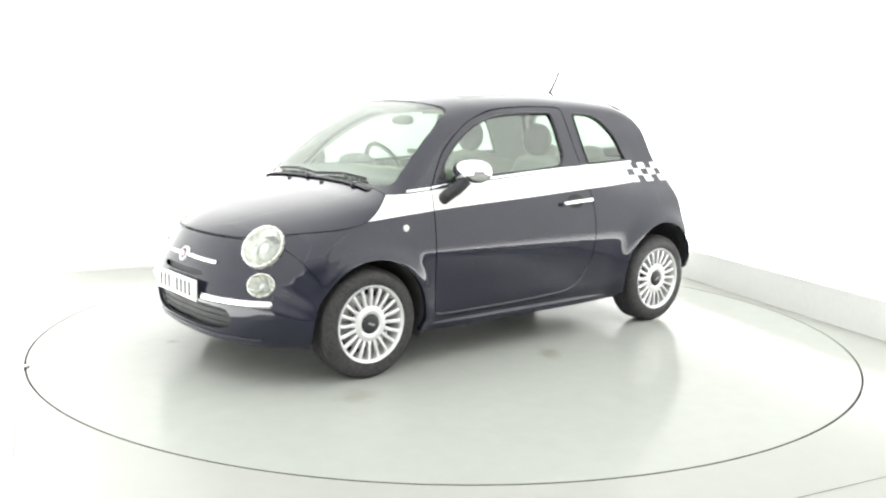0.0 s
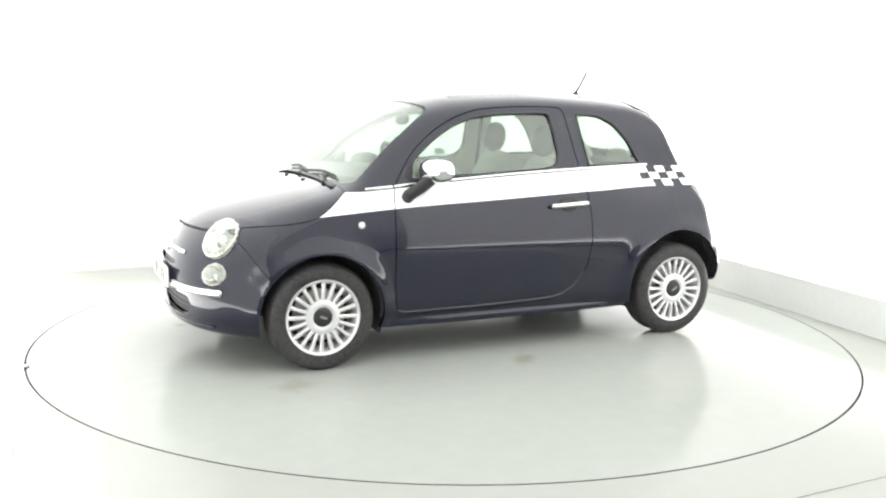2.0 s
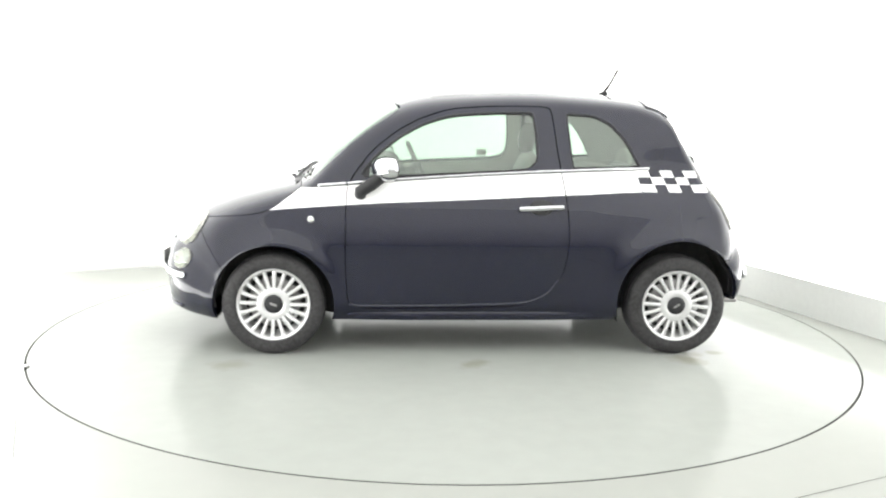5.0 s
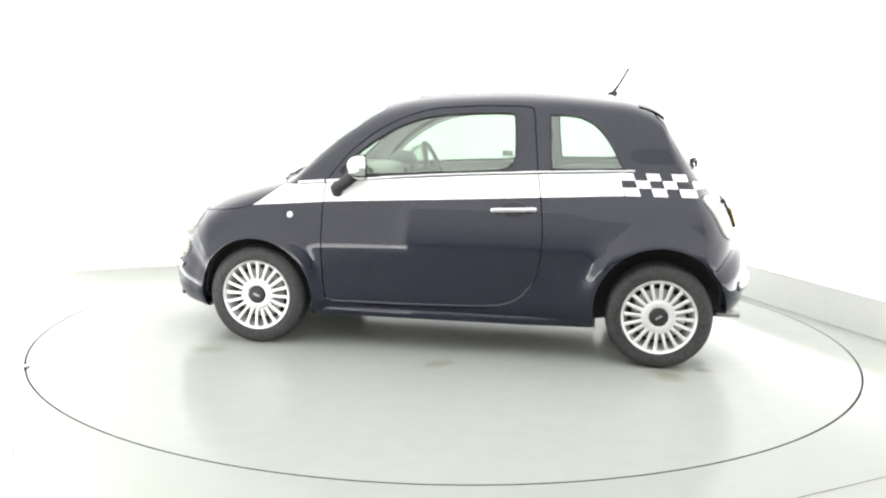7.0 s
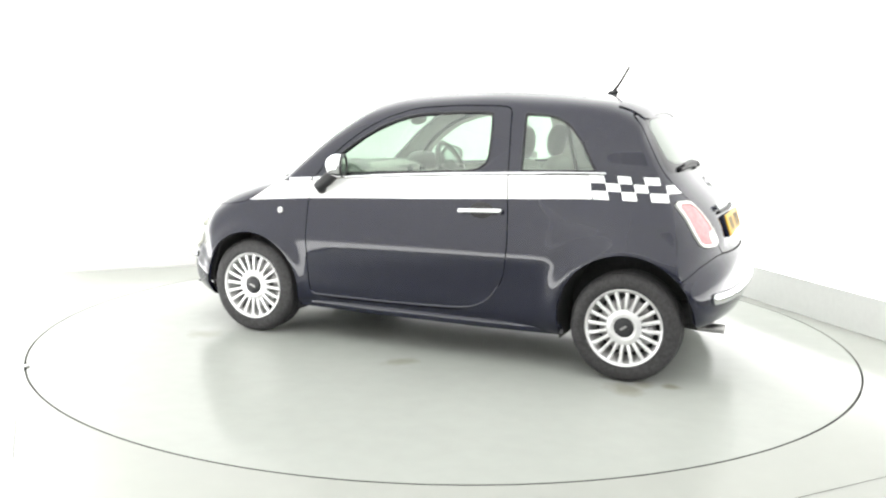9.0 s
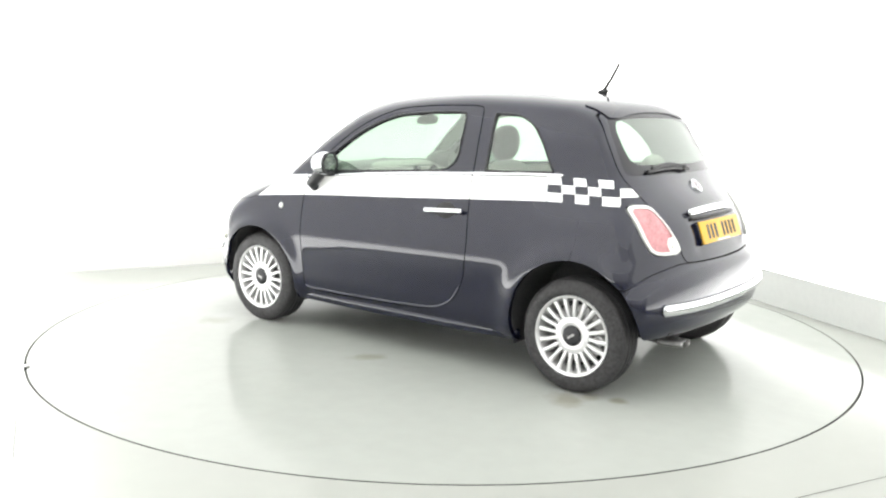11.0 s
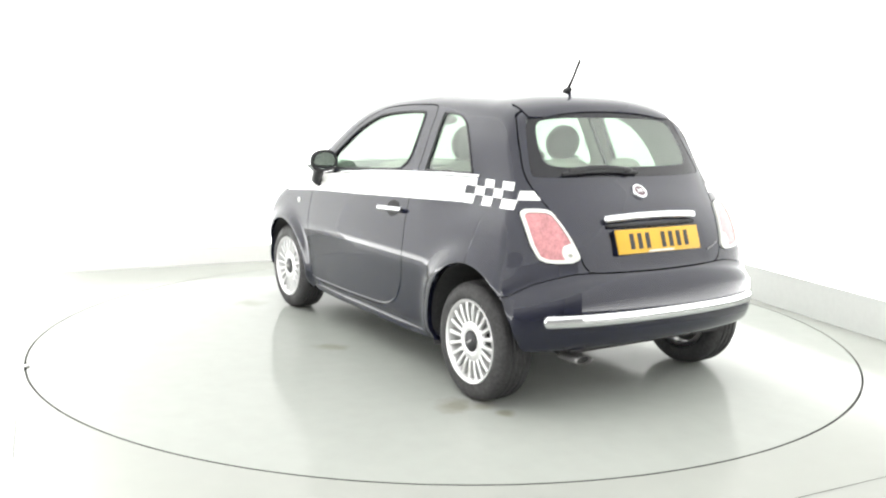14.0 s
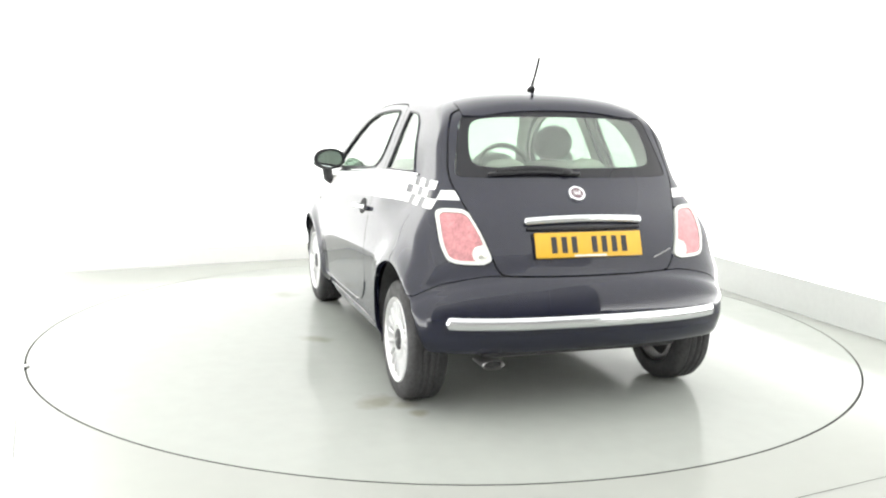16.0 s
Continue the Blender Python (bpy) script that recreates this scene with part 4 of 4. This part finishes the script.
# ---- wheels ----
def build_wheel():
    """One wheel about the y axis, its outer face to +y."""
    R, W = 0.290, 0.094
    rings = [(0.196, 0.075), (0.200, 0.086), (0.214, 0.092), (0.238, 0.094), (0.260, 0.090), (0.277, 0.080), (0.286, 0.066)]
    tread = []
    for k, y in enumerate(np.linspace(0.062, -0.062, 21)):
        tread.append((R - (0.006 if k in (4, 5, 9, 10, 14, 15) else 0.0) - 0.004 * (abs(y) / 0.062) ** 4, y))
    prof = rings + tread + [(r, -y) for r, y in rings[::-1]]
    rim = lathe([(0.170, -0.080), (0.176, -0.070), (0.172, 0.0), (0.180, 0.055), (0.186, 0.070), (0.189, 0.086), (0.196, 0.093), (0.202, 0.094), (0.205, 0.088), (0.200, 0.070), (0.199, -0.07)], 64)
    wheel = part("wheel", rim, ALLOY, car, "silver many-spoked alloy wheel with a black tyre")
    part("tyre", lathe(prof, 72), RUBBER, wheel, "black road tyre")
    hub = lathe([(0.052, 0.076), (0.060, 0.080), (0.076, 0.081), (0.094, 0.075), (0.100, 0.062), (0.09, 0.04), (0.04, 0.035)], 48)
    part("hub", hub, ALLOY, wheel)
    part("centre_cap", lathe([(0.001, 0.088), (0.030, 0.087), (0.044, 0.084), (0.051, 0.079), (0.052, 0.070)], 36), BLACK, wheel, "black wheel centre cap")
    part("cap_emblem", box_bm((0.040, 0.002, 0.012), pose(0, 0.0885, 0), 0.0006, 1), STEEL, wheel, smooth=False)
    part("brake_disc", lathe([(0.04, 0.012), (0.14, 0.012), (0.145, 0.008), (0.145, -0.008), (0.04, -0.01)], 48), STEEL, wheel)
    part("brake_cover", lathe([(0.001, -0.02), (0.168, -0.02), (0.168, -0.03)], 48), UNDER, wheel)
    # one spoke mesh, shared by all
    bm = bmesh.new()
    for ring in ((0.080, 0.0110, 0.074), (0.110, 0.0090, 0.079), (0.150, 0.0092, 0.081), (0.178, 0.0105, 0.080), (0.190, 0.0150, 0.080)):
        r, h, y = ring
        for a, b in ((-h, y - 0.022), (-h, y - 0.004), (-h * 0.55, y), (h * 0.55, y), (h, y - 0.004), (h, y - 0.022)):
            bm.verts.new((r, b, a))
    bm.verts.ensure_lookup_table()
    for k in range(4):
        for i in range(5):
            a = 6 * k + i
            bm.faces.new((bm.verts[a], bm.verts[a + 1], bm.verts[a + 7], bm.verts[a + 6]))
    first = part("spoke", bm, ALLOY, wheel)
    for i in range(1, 20):
        s = new("spoke", first.data)
        s.parent = wheel
        s.matrix_local = Matrix.Rotation(2 * math.pi * i / 20, 4, "Y")
    for i in range(4):
        a = 2 * math.pi * (i + 0.5) / 4
        part("wheel_bolt", lathe([(0.001, 0.090), (0.008, 0.090), (0.009, 0.076)], 10), ALLOY, wheel).matrix_local = pose(0.066 * math.cos(a), -0.008, 0.066 * math.sin(a))
    return wheel


def build_wheels():
    w = build_wheel()
    w.matrix_basis = pose(AXLE_F, 0.690, WHEEL_Z, 0, -20)
    tagged(w, group="wheels of the car")
    for x, s, a in ((AXLE_R, 1, 33), (AXLE_F, -1, 10), (AXLE_R, -1, 50)):
        copy_thing(w, pose(x, (0.690 if x > 0 else 0.698) * s, WHEEL_Z, 0, a, 0 if s > 0 else 180))


build_wheels()


def build_calipers():
    """Pale cast calipers gripping the discs, seen between the spokes."""
    for x, dx, dz in ((AXLE_F, -0.085, -0.085), (AXLE_R, -0.115, -0.035)):
        for s in (1, -1):
            m = pose(x + dx, 0.712 * s, WHEEL_Z + dz, 0, math.degrees(math.atan2(dx, dz)))
            cal = part("brake_caliper", box_bm((0.095, 0.050, 0.052), m, 0.010), ALLOY, car, "pale cast brake caliper")
            part("caliper_bolt", box_bm((0.018, 0.010, 0.018), m @ pose(0.030, 0.028 * s, 0), 0.003), STEEL, cal)


build_calipers()


def build_under():
    """Floor pan, wheel housings and axles."""
    part("floor_pan", box_bm((1.52, 1.26, 0.07), pose(0.0, 0, 0.268), 0.02), UNDER, car, "dark underbody", smooth=False)
    part("engine_tray", box_bm((0.50, 0.90, 0.16), pose(1.25, 0, 0.32), 0.03), UNDER, car, smooth=False)
    part("rear_floor", box_bm((0.46, 1.00, 0.12), pose(-1.33, 0, 0.34), 0.03), UNDER, car, smooth=False)
    for x, az, r in (ARCH_F, ARCH_R):
        for s in (1, -1):
            seg = 28
            rings = []
            ring = [(x + (r + 0.006) * math.cos(a), az + (r + 0.006) * math.sin(a)) for a in np.linspace(-0.35 if x < 0 else -0.02, math.pi + (0.02 if x < 0 else 0.35), seg)]
            rings.append([(a, 0.46 * s, b) for a, b in ring])
            rings.append([(a, s * (min(abs(side_at(a, max(b, 0.25), s)[0].y), 0.80) - 0.014), b) for a, b in ring])
            bm = grid_bm(rings, False, False)
            inner = [v for v in bm.verts if abs(abs(v.co.y) - 0.46) < 1e-4]
            bm.faces.new(inner)
            part("wheel_housing", bm, UNDER, car)
    part("front_axle", tube([(AXLE_F, -0.62, WHEEL_Z), (AXLE_F, 0.62, WHEEL_Z)], 0.035, 0.035, up=(0, 0, 1)), UNDER, car)
    part("rear_axle", tube([(AXLE_R, -0.62, WHEEL_Z - 0.02), (AXLE_R, 0.62, WHEEL_Z - 0.02)], 0.05, 0.045, up=(0, 0, 1)), UNDER, car)
    for s in (1, -1):
        part("sill", tube([(0.79, 0.725 * s, 0.225), (0.4, 0.735 * s, 0.222), (-0.4, 0.735 * s, 0.224), (-0.79, 0.72 * s, 0.228)], 0.022, 0.030, seg=12, power=3), PAINT, car)


build_under()


# ---- inside the car ----
def build_cabin():
    part("cabin_floor", box_bm((1.45, 1.24, 0.03), pose(-0.02, 0, 0.315), 0.01), DASH, car, smooth=False)
    dash = part("dashboard", blob((0.20, 0.64, 0.20), pose(0.62, 0, 0.84), 3.4, 40, 20), CREAM, car, "cream dashboard with a grey top")
    part("dash_top", blob((0.26, 0.60, 0.045), pose(0.72, 0, 0.995), 2.8, 36, 12), DASH, dash)
    part("instrument_hood", blob((0.09, 0.14, 0.07), pose(0.52, -0.33, 1.03), 2.4), DASH, dash)
    part("centre_panel", box_bm((0.06, 0.24, 0.26), pose(0.43, 0, 0.86, 0, -12), 0.02), DASH, dash, smooth=False)
    for y in (-0.55, -0.09, 0.09, 0.55):
        bm = lathe([(0.001, 0.0), (0.03, 0.0), (0.036, 0.01), (0.042, 0.0)], 20)
        bm.transform(pose(0.415, y, 0.98, 0, 0, 90))
        part("air_vent", bm, BLACK, dash)
    # steering wheel on the car's right
    tilt = pose(0.30, -0.33, 0.985, 0, 24, 0)
    rim = grid_bm([[tilt @ Vector((0.016 * math.cos(b), (0.185 + 0.016 * math.sin(b)) * math.cos(a), (0.185 + 0.016 * math.sin(b)) * math.sin(a)))
                    for b in np.linspace(0, 2 * math.pi, 12, endpoint=False)] for a in np.linspace(0, 2 * math.pi, 41)], True, False)
    sw = part("steering_wheel", rim, DASH, car, "grey three-spoke steering wheel")
    part("wheel_boss", blob((0.03, 0.075, 0.065), tilt, 2.4), DASH, sw)
    for a in (0, math.pi, -math.pi / 2):
        part("wheel_spoke", tube([tilt @ Vector((0, 0.05 * math.cos(a), 0.05 * math.sin(a))), tilt @ Vector((0, 0.18 * math.cos(a), 0.18 * math.sin(a)))], 0.010, 0.020, up=(1, 0.1, 0.1), seg=8), DASH, sw)
    part("steering_column", tube([tilt @ Vector((0, 0, 0)), (0.62, -0.33, 0.88)], 0.035, 0.035, up=(0, 1, 0)), DASH, sw)
    # front seats with round headrests
    for y in (0.33, -0.33):
        seat = part("front_seat", blob((0.27, 0.25, 0.10), pose(-0.08, y, 0.50, 0, -6), 3.0, 32, 16), SEAT, car, "light grey cloth front seat")
        part("seat_back", blob((0.075, 0.235, 0.32), pose(-0.38, y, 0.78, 0, -12), 3.0, 32, 18), SEAT, seat)
        part("seat_shoulder", blob((0.060, 0.205, 0.10), pose(-0.435, y, 1.01, 0, -12), 2.6, 28, 14), CREAM, seat)
        part("headrest", blob((0.055, 0.118, 0.105), pose(-0.43, y, 1.200, 0, -8), 2.1, 28, 16), BACKLIT_CLOTH, seat, "round dark headrest")
        for k in (-0.035, 0.035):
            part("headrest_post", tube([(-0.435, y + k, 1.06), (-0.43, y + k, 1.16)], 0.006, 0.006, up=(0, 1, 0), seg=8), CHROME, seat)
        part("seat_base", box_bm((0.44, 0.40, 0.12), pose(-0.10, y, 0.375), 0.02), DASH, seat, smooth=False)
    bench = part("rear_bench", blob((0.24, 0.43, 0.11), pose(-0.74, 0, 0.52, 0, -8), 3.4, 40, 16), SEAT, car, "light grey rear bench seat")
    for y in (0.22, -0.22):
        part("bench_back", blob((0.07, 0.215, 0.27), pose(-1.00, y, 0.80, 0, -14), 3.2, 32, 18), SEAT, bench)
        part("bench_headrest", blob((0.045, 0.11, 0.065), pose(-1.075, y, 1.085, 0, -12), 2.4, 28, 14), CREAM, bench)
    part("parcel_shelf", box_bm((0.28, 0.98, 0.02), pose(-1.21, 0, 0.985), 0.008), DASH, car, smooth=False)
    for s in (1, -1):
        part("rear_side_trim", blob((0.34, 0.04, 0.13), pose(-0.80, 0.60 * s, 0.90), 3.4, 32, 16), CREAM, car)
        part("door_trim", blob((0.58, 0.03, 0.33), pose(0.14, 0.71 * s, 0.66), 4.0, 36, 16), CREAM, doors[s])
        part("armrest", blob((0.22, 0.04, 0.035), pose(0.05, 0.665 * s, 0.70), 2.6), DASH, doors[s])
    part("rear_view_mirror", blob((0.015, 0.11, 0.032), pose(0.40, 0.0, 1.315, 0, -15), 2.6), DASH, car, "dark rear-view mirror")
    for y in (0.3, -0.3):
        part("sun_visor", box_bm((0.16, 0.36, 0.018), pose(0.27, y, 1.375, 0, 10), 0.006), CREAM, car, smooth=False)
    part("gear_lever", tube([(0.34, 0.0, 0.72), (0.30, 0.0, 0.82)], 0.012, 0.012, up=(0, 1, 0)), BLACK, car)
    part("paper_sticker", box_bm((0.075, 0.002, 0.045), pose(-0.16, -0.655, 1.085, 20), 0), PLATE_WHITE, doors[-1], smooth=False)


build_cabin()


# ---- small things on the floor ----
def build_floor_bits():
    a, b = Vector((0.95, -2.685)), Vector((2.55, -1.885))
    d = (b - a).normalized()
    n = Vector((-d.y, d.x)) * 0.0022
    v = [(*(p + s * n), 0.0012) for p, s in ((a, 1), (b, 1), (b, -1), (a, -1))]
    tagged(mesh_object("floor_joint", v, [(3, 2, 1, 0)], GAP), "thin dark joint line in the floor", "floor joint", kind="structure")
    bm = blob((0.016, 0.014, 0.010), pose(-2.195, -1.07, 0.009), 2.2, 14, 8)
    plug = part("floor_bracket", bm, STEEL, None)
    tagged(plug, "small dark metal bracket on the floor by the wall", "bracket")


build_floor_bits()


def motions():
    rows = [(t, pose(0, 0, 0, 0, 0, TURN_START + TURN_RATE * t)) for t in range(17)]
    walk(turntable, rows)
    walk(car, [(t, m @ pose(CAR_X, CAR_Y, 0)) for t, m in rows])


motions()
